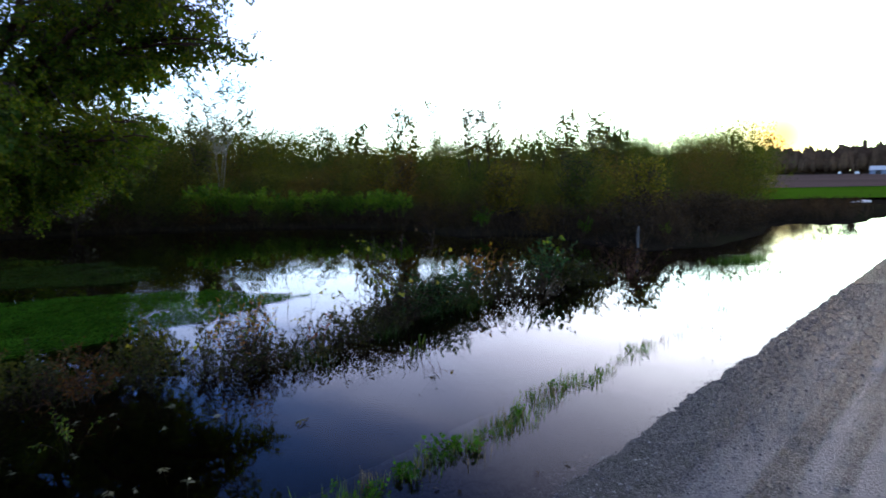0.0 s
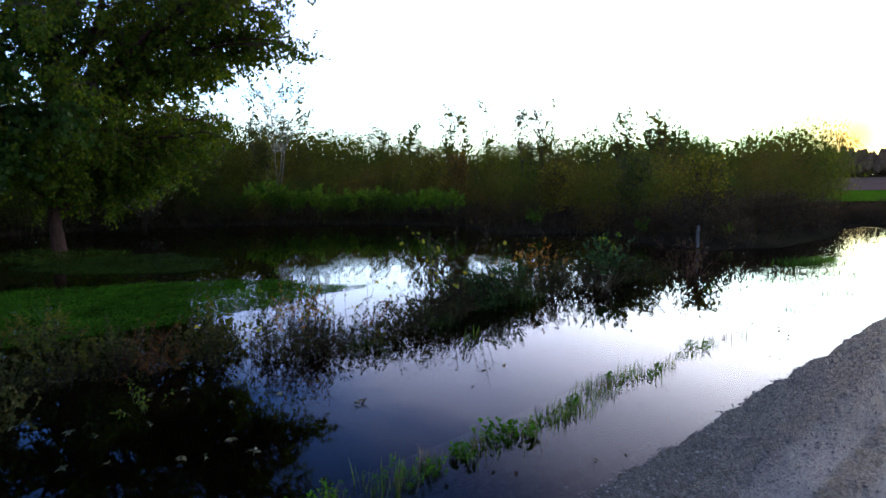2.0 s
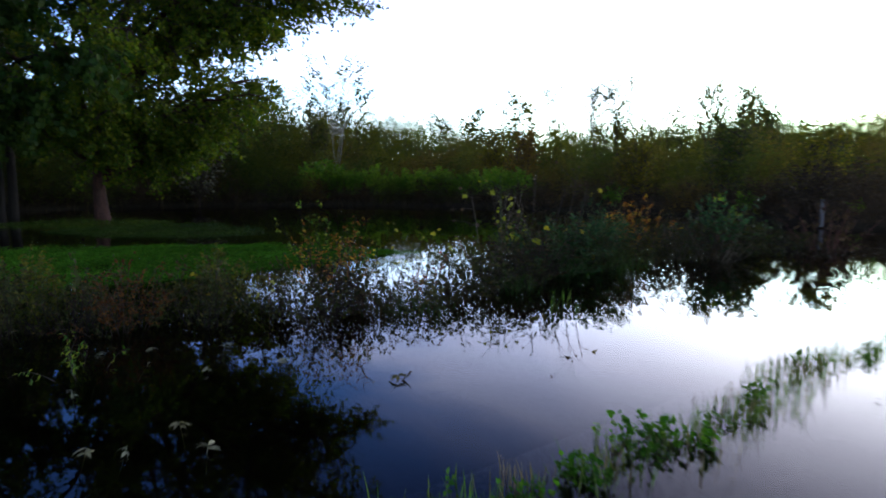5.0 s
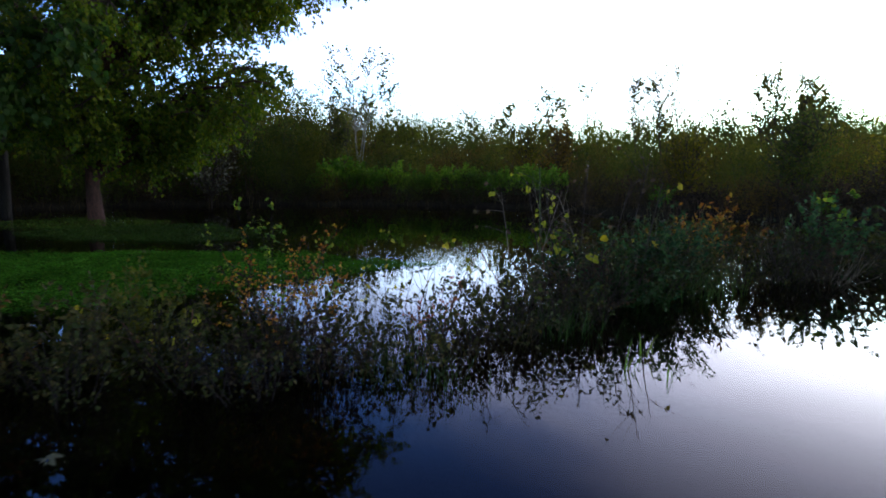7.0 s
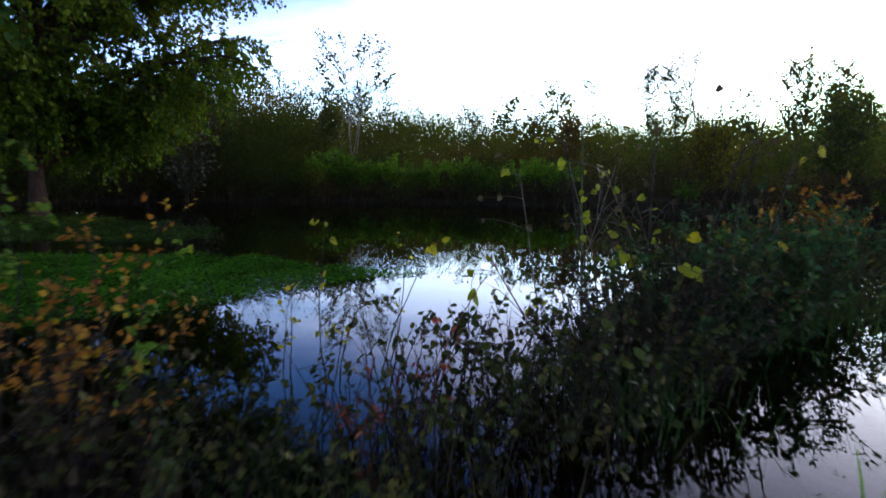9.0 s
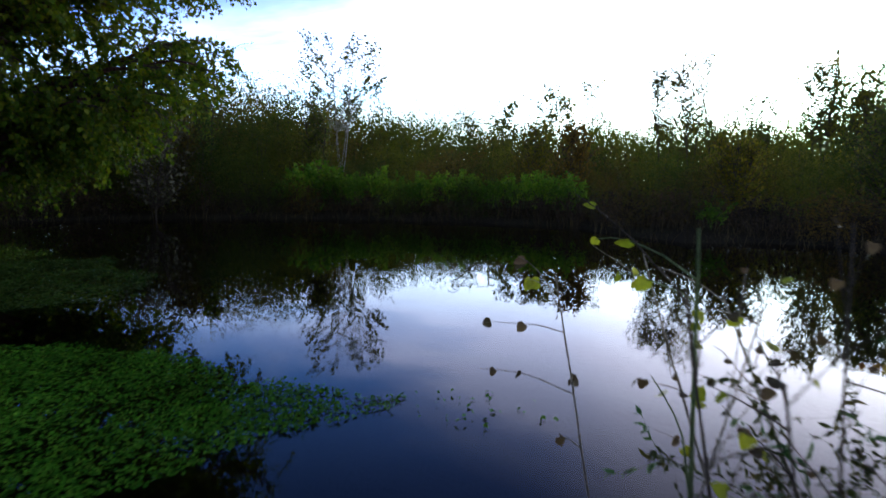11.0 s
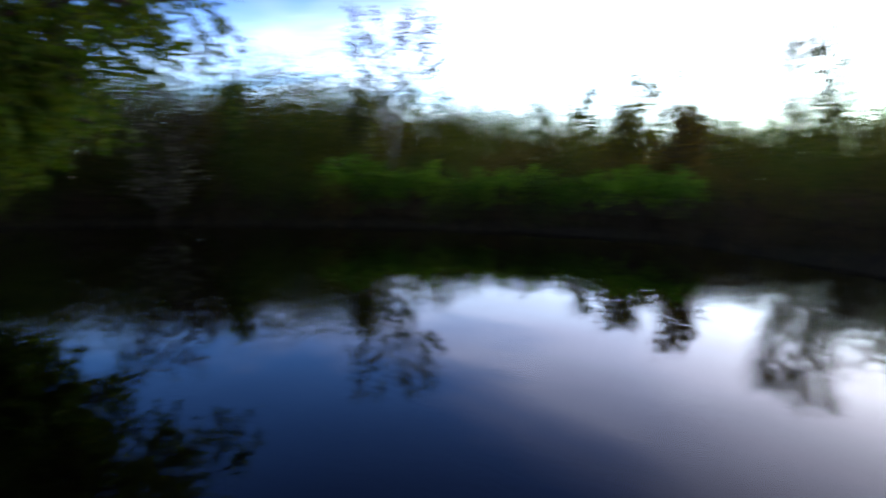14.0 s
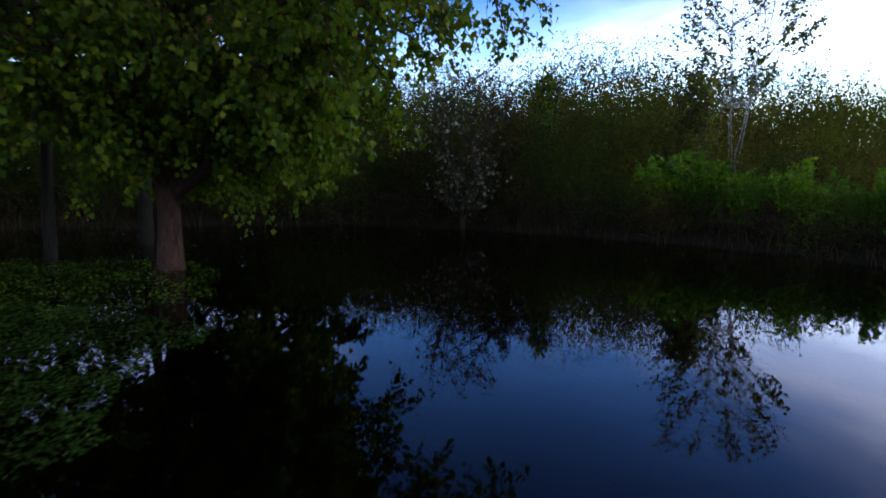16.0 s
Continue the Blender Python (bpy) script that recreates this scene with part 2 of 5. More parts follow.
MUD = ground_material("bank_soil", [(0.3, (0.014, 0.011, 0.008)), (0.5, (0.026, 0.021, 0.014)), (0.7, (0.03, 0.034, 0.012))], 14.0)
PASTURE = ground_material("green_field", [(0.3, (0.045, 0.12, 0.008)), (0.5, (0.07, 0.17, 0.011)), (0.7, (0.10, 0.19, 0.018))], 3.0, 0.05, clump=0.08)
STUBBLE = ground_material("bare_field", [(0.3, (0.11, 0.075, 0.06)), (0.5, (0.15, 0.105, 0.085)), (0.7, (0.20, 0.145, 0.115))], 2.0, 0.05, clump=0.05)


def gravel_material():
    """Packed road gravel: stony grain, paler where wheels have pressed it."""
    m, n = material("road_gravel")
    v = world_vec(n)
    cells = n.add("ShaderNodeTexVoronoi", {"Vector": v, "Scale": 62.0, "Randomness": 1.0})
    coarse = n.add("ShaderNodeTexVoronoi", {"Vector": v, "Scale": 24.0, "Randomness": 1.0})
    grain = n.ramp(cells.outputs["Color"], [(0.15, (0.034, 0.031, 0.031)), (0.5, (0.090, 0.083, 0.082)), (0.85, (0.17, 0.158, 0.155))])
    fine = n.noise(v, 180.0, 4.0, 0.7)
    dust = (0.27, 0.25, 0.245)
    lane = n.vmath("DOT_PRODUCT", v, (0.733, -0.680, 0.0))
    run = n.vmath("DOT_PRODUCT", v, (0.680, 0.733, 0.0))
    strip = n.add("ShaderNodeCombineXYZ", {0: n.math("MULTIPLY", run, 0.035), 1: lane, 2: 0.0}).outputs[0]
    tracks = n.math("MULTIPLY_ADD", n.noise(strip, 2.6, 3.0, 0.6), 0.7, n.math("MULTIPLY", n.noise(strip, 11.0, 2.0, 0.5), 0.3))
    across = n.math("ADD", lane, 1.297)
    pressed = n.ramp(n.math("MULTIPLY_ADD", n.noise(v, 1.1, 4.0), 0.7, across), [(0.55, 0.15), (1.05, 1.0)])
    col = n.mix(n.math("MULTIPLY", n.ramp(tracks, [(0.44, 0.0), (0.54, 0.95)]), pressed), grain, dust)
    wet = n.math("MULTIPLY_ADD", n.noise(v, 3.0, 3.0), 0.5, n.math("ADD", lane, 1.05))
    col = n.mix(1.0, col, n.ramp(wet, [(0.1, 0.55), (0.75, 1.0)]), "MULTIPLY")
    col = n.mix(1.0, col, n.ramp(fine, [(0.3, 0.72), (0.7, 1.2)]), "MULTIPLY")
    col = n.mix(1.0, col, n.ramp(n.noise(v, 1.7, 4.0), [(0.3, 0.82), (0.7, 1.1)]), "MULTIPLY")
    h = n.math("ADD", n.math("MULTIPLY", cells.outputs["Distance"], -0.6),
               n.math("ADD", n.math("MULTIPLY", coarse.outputs["Distance"], -0.12), n.math("MULTIPLY", fine, 0.5)))
    bump = n.add("ShaderNodeBump", {"Strength": 1.0, "Distance": 0.010, "Height": h})
    b = n.add("ShaderNodeBsdfPrincipled", {"Base Color": col, "Roughness": 0.8, "Specular IOR Level": 0.35,
                                           "Normal": bump.outputs[0]})
    finish(n, b.outputs[0])
    return m


def stone_material():
    m, n = material("gravel_stone")
    rnd = n.add("ShaderNodeNewGeometry").outputs["Random Per Island"]
    col = n.ramp(rnd, [(0.0, (0.05, 0.048, 0.052)), (0.6, (0.12, 0.115, 0.12)), (1.0, (0.30, 0.29, 0.30))])
    v = world_vec(n)
    col = n.mix(1.0, col, n.ramp(n.noise(v, 120.0, 4.0), [(0.3, 0.75), (0.7, 1.2)]), "MULTIPLY")
    b = n.add("ShaderNodeBsdfPrincipled", {"Base Color": col, "Roughness": 0.7, "Specular IOR Level": 0.4})
    finish(n, b.outputs[0])
    return m


def water_material():
    """Still, peaty flood water: clear gloss above a dim view of the bottom."""
    m, n = material("flood_water")
    v = world_vec(n)
    drift = n.add("ShaderNodeTexNoise", {"Vector": v, "Scale": 1.6, "Detail": 1.5, "Roughness": 0.5}).outputs["Color"]
    drift = n.vmath("MULTIPLY", n.vmath("SUBTRACT", drift, (0.5, 0.5, 0.5)), (0.016, 0.016, 0.0))
    level = n.vmath("NORMALIZE", n.vmath("ADD", drift, (0.0, 0.0, 1.0)))
    fres = n.add("ShaderNodeFresnel", {"IOR": 1.333, "Normal": level})
    gloss = n.add("ShaderNodeBsdfGlossy", {"Color": (1, 1, 1, 1), "Roughness": 0.02, "Normal": level})
    clear = n.add("ShaderNodeBsdfTransparent", {"Color": (0.46, 0.42, 0.36, 1)})
    mix = n.add("ShaderNodeMixShader", {0: fres.outputs[0], 1: clear.outputs[0], 2: gloss.outputs[0]})
    finish(n, mix.outputs[0])
    return m


def plain_material(name, col, rough=0.6, metal=0.0, vary=0.15, scale=6.0):
    m, n = material(name)
    v = place_vec(n)
    c = n.mix(1.0, col, n.ramp(n.noise(v, scale, 5.0), [(0.3, 1.0 - vary), (0.7, 1.0 + vary)]), "MULTIPLY")
    b = n.add("ShaderNodeBsdfPrincipled", {"Base Color": c, "Roughness": rough, "Metallic": metal})
    finish(n, b.outputs[0])
    return m


GRAVEL, STONE, WATER = gravel_material(), stone_material(), water_material()
WOODS = ground_material("wood_crowns", [(0.3, (0.07, 0.05, 0.032)), (0.5, (0.12, 0.08, 0.05)), (0.7, (0.19, 0.115, 0.065))], 0.9, 0.6, clump=0.12)
ROOF = plain_material("white_metal_roof", (0.75, 0.77, 0.80), 0.4)
SIDING = plain_material("blue_grey_siding", (0.16, 0.22, 0.32), 0.6)
WHITE = plain_material("white_paint", (0.75, 0.76, 0.76), 0.45)
DARK = plain_material("dark_rubber", (0.03, 0.03, 0.03), 0.7)

# ---- mesh tools ----


class Build:
    """Gathers vertices and faces of one mesh."""

    def __init__(self):
        self.v, self.f, self.n = [], [], 0

    def put(self, verts, faces):
        verts = np.asarray(verts, dtype=np.float64).reshape(-1, 3)
        self.v.append(verts)
        for fa in faces:
            self.f.append(np.asarray(fa, dtype=np.int64) + self.n)
        self.n += len(verts)

    def mesh(self, name, mat, smooth=True):
        me = bpy.data.meshes.new(name)
        verts = np.concatenate(self.v) if self.v else np.zeros((0, 3))
        loops = np.concatenate([a.ravel() for a in self.f])
        sizes = np.concatenate([np.full(len(a), a.shape[1]) for a in self.f])
        starts = np.concatenate([[0], np.cumsum(sizes)[:-1]])
        me.vertices.add(len(verts))
        me.vertices.foreach_set("co", verts.astype(np.float32).ravel())
        me.loops.add(len(loops))
        me.loops.foreach_set("vertex_index", loops.astype(np.int32))
        me.polygons.add(len(sizes))
        me.polygons.foreach_set("loop_start", starts.astype(np.int32))
        me.polygons.foreach_set("loop_total", sizes.astype(np.int32))
        me.polygons.foreach_set("use_smooth", np.full(len(sizes), smooth, dtype=bool))
        me.materials.append(mat)
        me.update(calc_edges=True)
        me.validate()
        return me


def part(name, b, mat, parent=None, label="", smooth=True):
    ob = new(name, b.mesh(name, mat, smooth) if isinstance(b, Build) else b)
    if parent is not None:
        ob.parent = parent
    if label:
        ob["label"] = label
    return ob


def empty(name, m, label, category, group="", kind=""):
    ob = new(name)
    ob.empty_display_size = 0.1
    ob.matrix_world = m
    return tagged(ob, label, category, group, kind)


def unit(a):
    a = np.asarray(a, dtype=float)
    return a / np.maximum(np.sqrt((a * a).sum(-1, keepdims=True)), 1e-9)


def cross(a, c):
    """Cross product of rows of vectors."""
    ax, ay, az = a[..., 0], a[..., 1], a[..., 2]
    cx, cy, cz = c[..., 0], c[..., 1], c[..., 2]
    return np.stack([ay * cz - az * cy, az * cx - ax * cz, ax * cy - ay * cx], -1)


def tube(b, pts, radii, sides=6, cap=True):
    """A tapered round stem along pts."""
    pts = np.asarray(pts, dtype=float)
    radii = np.broadcast_to(np.asarray(radii, dtype=float), (len(pts),))
    way = unit(np.gradient(pts, axis=0))
    ref = np.array([0.31, 0.95, 0.05]) if abs(way[0, 2]) > 0.6 else np.array([0.05, 0.1, 1.0])
    s1 = unit(cross(way, ref))
    s2 = cross(way, s1)
    a = np.linspace(0, 2 * np.pi, sides, endpoint=False)
    ring = pts[:, None] + radii[:, None, None] * (np.cos(a)[None, :, None] * s1[:, None] + np.sin(a)[None, :, None] * s2[:, None])
    k = len(pts)
    i, j = np.meshgrid(np.arange(k - 1), np.arange(sides), indexing="ij")
    j2 = (j + 1) % sides
    quads = np.stack([i * sides + j, i * sides + j2, (i + 1) * sides + j2, (i + 1) * sides + j], -1).reshape(-1, 4)
    faces = [quads]
    if cap and sides > 2:
        faces.append(np.array([[(k - 1) * sides + q for q in range(sides)]]))
    b.put(ring.reshape(-1, 3), faces)


def leaf_shape(outline, rib=0.0, droop=0.12):
    """A leaf from one half of its outline, folded along its rib. Base at the origin, tip at (0, 1)."""
    half = np.array(outline, dtype=float)
    right = np.column_stack([half, np.abs(half[:, 0]) * rib - droop * half[:, 1] ** 2])
    left = right * [-1, 1, 1]
    base, tip, mid = [0, 0, 0], [0, 1, -droop], [0, 0.45, -droop * 0.2]
    verts = np.vstack([base, tip, mid, right, left])
    h = len(half)
    order_r = [0, *range(3, 3 + h), 1]
    order_l = [0, *range(3 + h, 3 + 2 * h), 1]
    tris = [[2, p, q] for p, q in zip(order_r[:-1], order_r[1:])] + [[2, q, p] for p, q in zip(order_l[:-1], order_l[1:])]
    return verts, np.array(tris)


LEAF_LOBED = leaf_shape([(0.46, 0.34)], 0.25, 0.25)
LEAF_SPIKE = (np.array([[-0.13, 0.1, 0], [0.13, 0.1, 0.02], [0, 1, -0.08]], dtype=float), np.array([[0, 1, 2]]))
LEAF_OVAL = leaf_shape([(0.30, 0.22), (0.28, 0.62)], 0.3, 0.18)
LEAF_HEART = leaf_shape([(0.34, -0.06), (0.48, 0.28), (0.32, 0.66)], 0.22, 0.2)
LEAF_WEED = leaf_shape([(0.17, 0.25), (0.16, 0.6)], 0.35, 0.3)
LEAF_TINY = (np.array([[0, 0, 0], [0.34, 0.5, 0.06], [0, 1, -0.1], [-0.34, 0.5, 0.06]], dtype=float), np.array([[0, 1, 2, 3]]))


def leaves(b, shape, at, forward, face, size, widen=1.0):
    """Many leaves at once: base points, growing directions, the sides they face, lengths."""
    verts, tris = shape
    at, forward, face = (np.asarray(q, dtype=float).reshape(-1, 3) for q in (at, forward, face))
    size = np.broadcast_to(np.asarray(size, dtype=float), (len(at),))
    y = unit(forward)
    x = unit(cross(y, face))
    z = cross(x, y)
    out = at[:, None] + size[:, None, None] * (widen * verts[None, :, 0, None] * x[:, None] + verts[None, :, 1, None] * y[:, None]
                                               + verts[None, :, 2, None] * z[:, None])
    idx = tris[None] + (np.arange(len(at)) * len(verts))[:, None, None]
    b.put(out.reshape(-1, 3), [idx.reshape(-1, tris.shape[1])])


def blades(b, at, height, lean, width, r, bend=0.5, steps=4):
    """Grass or reed blades that rise from at and bend over."""
    at = np.asarray(at, dtype=float).reshape(-1, 3)
    n = len(at)
    height = np.broadcast_to(height, (n,))
    ang = r.uniform(0, 2 * np.pi, n)
    side = np.column_stack([np.cos(ang), np.sin(ang), np.zeros(n)])
    out = np.column_stack([-np.sin(ang), np.cos(ang), np.zeros(n)])
    lean = np.broadcast_to(lean, (n,))
    t = np.linspace(0, 1, steps + 1)
    spine = at[:, None] + height[:, None, None] * (t[None, :, None] * np.array([0, 0, 1.0]) * (1 - 0.25 * bend * t[None, :, None])
                                                   + (lean[:, None, None] * (t ** (1 + bend))[None, :, None]) * out[:, None])
    wd = np.broadcast_to(width, (n,))[:, None] * (1 - t[None] ** 2 * 0.94) * 0.5
    a, c = spine - wd[..., None] * side[:, None], spine + wd[..., None] * side[:, None]
    verts = np.stack([a, c], 2).reshape(n, -1, 3)
    k = np.arange(steps)
    quad = np.stack([2 * k, 2 * k + 1, 2 * k + 3, 2 * k + 2], -1)
    idx = quad[None] + (np.arange(n) * 2 * (steps + 1))[:, None, None]
    b.put(verts.reshape(-1, 3), [idx.reshape(-1, 4)])


def arc(start, heading, length, rise, r, steps=7, wander=0.12):
    """A bending twig: it starts along heading and turns by rise (down: minus) on its way."""
    p, d = np.array(start, dtype=float), unit(np.array(heading, dtype=float))
    pts = [p.copy()]
    for _ in range(steps):
        d = unit(d + np.array([0, 0, rise / steps]) + r.normal(0, wander, 3) / steps ** 0.5)
        p = p + d * length / steps
        pts.append(p.copy())
    return np.array(pts)


def along(pts, t):
    """Points and directions at fractions t of a polyline."""
    k = np.clip(np.asarray(t) * (len(pts) - 1), 0, len(pts) - 1.001)
    i = k.astype(int)
    f = (k - i)[:, None]
    return pts[i] * (1 - f) + pts[i + 1] * f, unit(pts[i + 1] - pts[i])


def fnoise(x, y, scale=1.0, octaves=3, seed=0.0):
    """Smooth noise over arrays."""
    flat = np.array([noise.fractal(Vector((a * scale + seed, c * scale - seed, seed)), 1.0, 2.0, octaves)
                     for a, c in zip(np.ravel(x), np.ravel(y))])
    return flat.reshape(np.shape(x))

# ---- the land: pond outline, banks, road ----
ROAD_AT, ROAD_DIR = np.array([0.55, 2.5]), unit(np.array([0.680, 0.733]))
ROAD_OUT = np.array([ROAD_DIR[1], -ROAD_DIR[0]])          # from the water's edge across the road
ROAD_WIDE = 6.2
POND = [(-9.0, -7.8), (0.55, 2.5), (12.0, 14.84), (13.6, 16.5), (13.2, 17.4), (12.2, 17.0), (10.9, 16.5), (9.6, 16.7), (8.7, 16.1), (7.2, 13.8),
        (5.2, 11.7), (3.7, 11.2), (2.9, 12.2), (2.3, 14.0), (1.2, 14.5), (0.1, 14.0), (-0.6, 15.0), (-2.2, 16.7), (-4.6, 17.0),
        (-7.3, 17.0), (-9.5, 16.2), (-12.0, 14.9), (-13.2, 12.8), (-14.0, 11.4), (-14.5, 9.0), (-14.0, 5.0), (-13.0, -2.0), (-12.0, -7.0)]


def pond_side(x, y):
    """Metres outside the pond's outline (inside: minus)."""
    x, y = np.asarray(x, dtype=float), np.asarray(y, dtype=float)
    best = np.full(x.shape, 1e9)
    inside = np.zeros(x.shape, dtype=bool)
    for (ax, ay), (bx, by) in zip(POND, POND[1:] + POND[:1]):
        dx, dy = bx - ax, by - ay
        t = np.clip(((x - ax) * dx + (y - ay) * dy) / (dx * dx + dy * dy), 0, 1)
        best = np.minimum(best, np.hypot(x - ax - t * dx, y - ay - t * dy))
        if ay != by:
            inside ^= ((ay > y) != (by > y)) & (x < (bx - ax) * (y - ay) / (by - ay) + ax)
    return np.where(inside, -best, best)


def road_v(x, y):
    return (np.asarray(x) - ROAD_AT[0]) * ROAD_OUT[0] + (np.asarray(y) - ROAD_AT[1]) * ROAD_OUT[1]


def ground_z(x, y, rough=True):
    s = pond_side(x, y)
    land = np.interp(x, [3, 10], [0.30, 0.12]) * (1 - np.exp(-np.maximum(s, 0) / 1.6)) + 0.03
    bed = -0.65 * (1 - np.exp(np.minimum(s, 0) / 1.1)) + 0.03
    z = np.where(s > 0, land, bed)
    v = road_v(x, y)
    by_road = (v > -1.6) & (v < ROAD_WIDE + 1.5) & (s > -1.7)
    shelf = np.interp(v, [-1.6, -0.9, -0.45, 0.0, 0.4, ROAD_WIDE, ROAD_WIDE + 1.5], [-0.50, -0.24, -0.20, -0.18, -0.16, -0.14, 0.1])
    z = np.where(by_road, np.where(v < 0, shelf, np.minimum(z, shelf)), z)
    if rough:
        near = (np.abs(x) < 30) & (np.abs(y) < 40)
        bumps = np.zeros_like(z)
        bumps[near] = fnoise(x[near], y[near], 0.9, 4, 3.0) * 0.06
        z = z + bumps * np.where(by_road, 0.25, 1.0)
    return z


def spread(core, step, far, grow=1.22):
    """Grid lines: even inside the core, wider and wider outside."""
    lo, hi = core
    mid = list(np.arange(lo, hi + step / 2, step))
    d, up_, down = step, [hi], [lo]
    while up_[-1] < far:
        d *= grow
        up_.append(up_[-1] + d)
        down.append(down[-1] - d)
    return np.array(down[:0:-1] + mid + up_[1:])


gx, gy = spread((-16, 12), 0.22, 1600), spread((-3, 20), 0.22, 1600)
X, Y = np.meshgrid(gx, gy, indexing="ij")
Z = ground_z(X, Y)
b = Build()
nx, ny = X.shape
i, j = np.meshgrid(np.arange(nx - 1), np.arange(ny - 1), indexing="ij")
b.put(np.stack([X, Y, Z], -1).reshape(-1, 3),
      [np.stack([i * ny + j, (i + 1) * ny + j, (i + 1) * ny + j + 1, i * ny + j + 1], -1).reshape(-1, 4)])
ground = part("ground", b, MUD)
tagged(ground, "dark muddy ground with grass, sloping into the flood", "ground", kind="structure")


def sheet_on_ground(name, x0, x1, y0, y1, step, lift, mat, label, category):
    xs, ys = np.arange(x0, x1 + step, step), np.arange(y0, y1 + step, step)
    A, C = np.meshgrid(xs, ys, indexing="ij")
    q = Build()
    k, l = A.shape
    ii, jj = np.meshgrid(np.arange(k - 1), np.arange(l - 1), indexing="ij")
    q.put(np.stack([A, C, np.full_like(A, 0.19 + lift) + 0.03 * np.sin(A * 0.21) * np.sin(C * 0.17)], -1).reshape(-1, 3),
          [np.stack([ii * l + jj, (ii + 1) * l + jj, (ii + 1) * l + jj + 1, ii * l + jj + 1], -1).reshape(-1, 4)])
    return tagged(part(name, q, mat), label, category, kind="structure")


sheet_on_ground("field_1", 8, 180, 26.5, 46.5, 2.0, 0.06, PASTURE, "bright green mown field beyond the flood", "field")
sheet_on_ground("field_2", 10, 320, 45, 240, 5.0, 0.10, STUBBLE, "bare brown ploughed field before the woods", "field")

# flood water
b = Build()
wx, wy = np.linspace(-32, 26, 30), np.linspace(-14, 32, 24)
A, C = np.meshgrid(wx, wy, indexing="ij")
ii, jj = np.meshgrid(np.arange(29), np.arange(23), indexing="ij")
b.put(np.stack([A, C, np.zeros_like(A)], -1).reshape(-1, 3),
      [np.stack([ii * 24 + jj, (ii + 1) * 24 + jj, (ii + 1) * 24 + jj + 1, ii * 24 + jj + 1], -1).reshape(-1, 4)])
water = part("water", b, WATER)
tagged(water, "still dark flood water mirroring the evening sky", "water", kind="structure")


# gravel road: crowned, rutted, with a ragged edge that dips under the water
def road_z(u, v, rough=True):
    wander = fnoise(u, np.zeros_like(u), 0.8, 4, 7.0) * 0.022 + fnoise(u, v, 4.0, 3, 2.0) * 0.03
    v = v + wander * np.interp(v, [0.3, 1.2], [1.0, 0.0])
    z = np.interp(v, [-1.1, -0.5, -0.12, 0.0, 0.25, 0.8, 1.25, 1.6, 2.3, 3.1, 4.3, 5.4, 6.2],
                  [-0.17, -0.075, -0.020, 0.004, 0.035, 0.065, 0.062, 0.078, 0.105, 0.11, 0.095, 0.08, -0.06])
    if rough:
        z = z + fnoise(u, v, 1.1, 4, 11.0) * np.interp(v, [0.0, 0.9], [0.004, 0.012]) + fnoise(u, v, 9.0, 3, 5.0) * 0.006
    return z


us, vs = np.concatenate([np.arange(-6, -2, 0.25), np.arange(-2, 8, 0.07), np.arange(8, 18, 0.16), np.arange(18, 60, 0.8), np.arange(60, 130, 4)]), \
    np.concatenate([np.arange(-1.1, 3.0, 0.055), np.arange(3.0, 6.3, 0.2)])
U, V = np.meshgrid(us, vs, indexing="ij")
Z = road_z(U, V)
b = Build()
k, l = U.shape
ii, jj = np.meshgrid(np.arange(k - 1), np.arange(l - 1), indexing="ij")
XY = ROAD_AT + U[..., None] * ROAD_DIR + V[..., None] * ROAD_OUT
b.put(np.concatenate([XY, Z[..., None]], -1).reshape(-1, 3),
      [np.stack([ii * l + jj, ii * l + jj + 1, (ii + 1) * l + jj + 1, (ii + 1) * l + jj], -1).reshape(-1, 4)])
road = part("road", b, GRAVEL)
tagged(road, "grey packed gravel road with tyre tracks beside the flood", "road", kind="structure")

# loose stones on the road and along its wet edge
r = np.random.default_rng(21)
count = 24000
su = np.concatenate([r.uniform(-1.5, 7, count * 2 // 3), r.uniform(7, 22, count // 3)])
sv = np.concatenate([np.abs(r.normal(0.30, 0.36, count * 2 // 3)) - 0.16, r.uniform(-0.1, 3.2, count // 3)])
size = np.clip(r.lognormal(-5.4, 0.42, len(su)), 0.0020, 0.011) * np.where(su > 7, 1.5, 1.0)
hexa = np.array([[1, 0, 0], [0.35, 0.9, 0.1], [-0.8, 0.6, -0.1], [-0.9, -0.5, 0.1], [0.4, -0.95, 0], [0, 0.1, 0.75], [0.1, 0, -0.5]], dtype=float)
htri = np.array([[0, 1, 5], [1, 2, 5], [2, 3, 5], [3, 4, 5], [4, 0, 5], [1, 0, 6], [2, 1, 6], [3, 2, 6], [4, 3, 6], [0, 4, 6]])
ang = r.uniform(0, 6.283, len(su))
rot = np.zeros((len(su), 3, 3))
rot[:, 0, 0], rot[:, 0, 1], rot[:, 1, 0], rot[:, 1, 1], rot[:, 2, 2] = np.cos(ang), -np.sin(ang), np.sin(ang), np.cos(ang), r.uniform(0.5, 1, len(su))
shape = hexa[None] * r.uniform(0.7, 1.3, (len(su), 7, 1))
base = np.column_stack([ROAD_AT + su[:, None] * ROAD_DIR + sv[:, None] * ROAD_OUT, road_z(su, sv) + size * 0.2])
b = Build()
b.put((base[:, None] + size[:, None, None] * np.einsum("nij,nkj->nki", rot, shape)).reshape(-1, 3),
      [(htri[None] + (np.arange(len(su)) * 7)[:, None, None]).reshape(-1, 3)])
tagged(part("gravel", b, STONE, smooth=False), "loose grey stones scattered along the wet road edge", "gravel", kind="stuff")

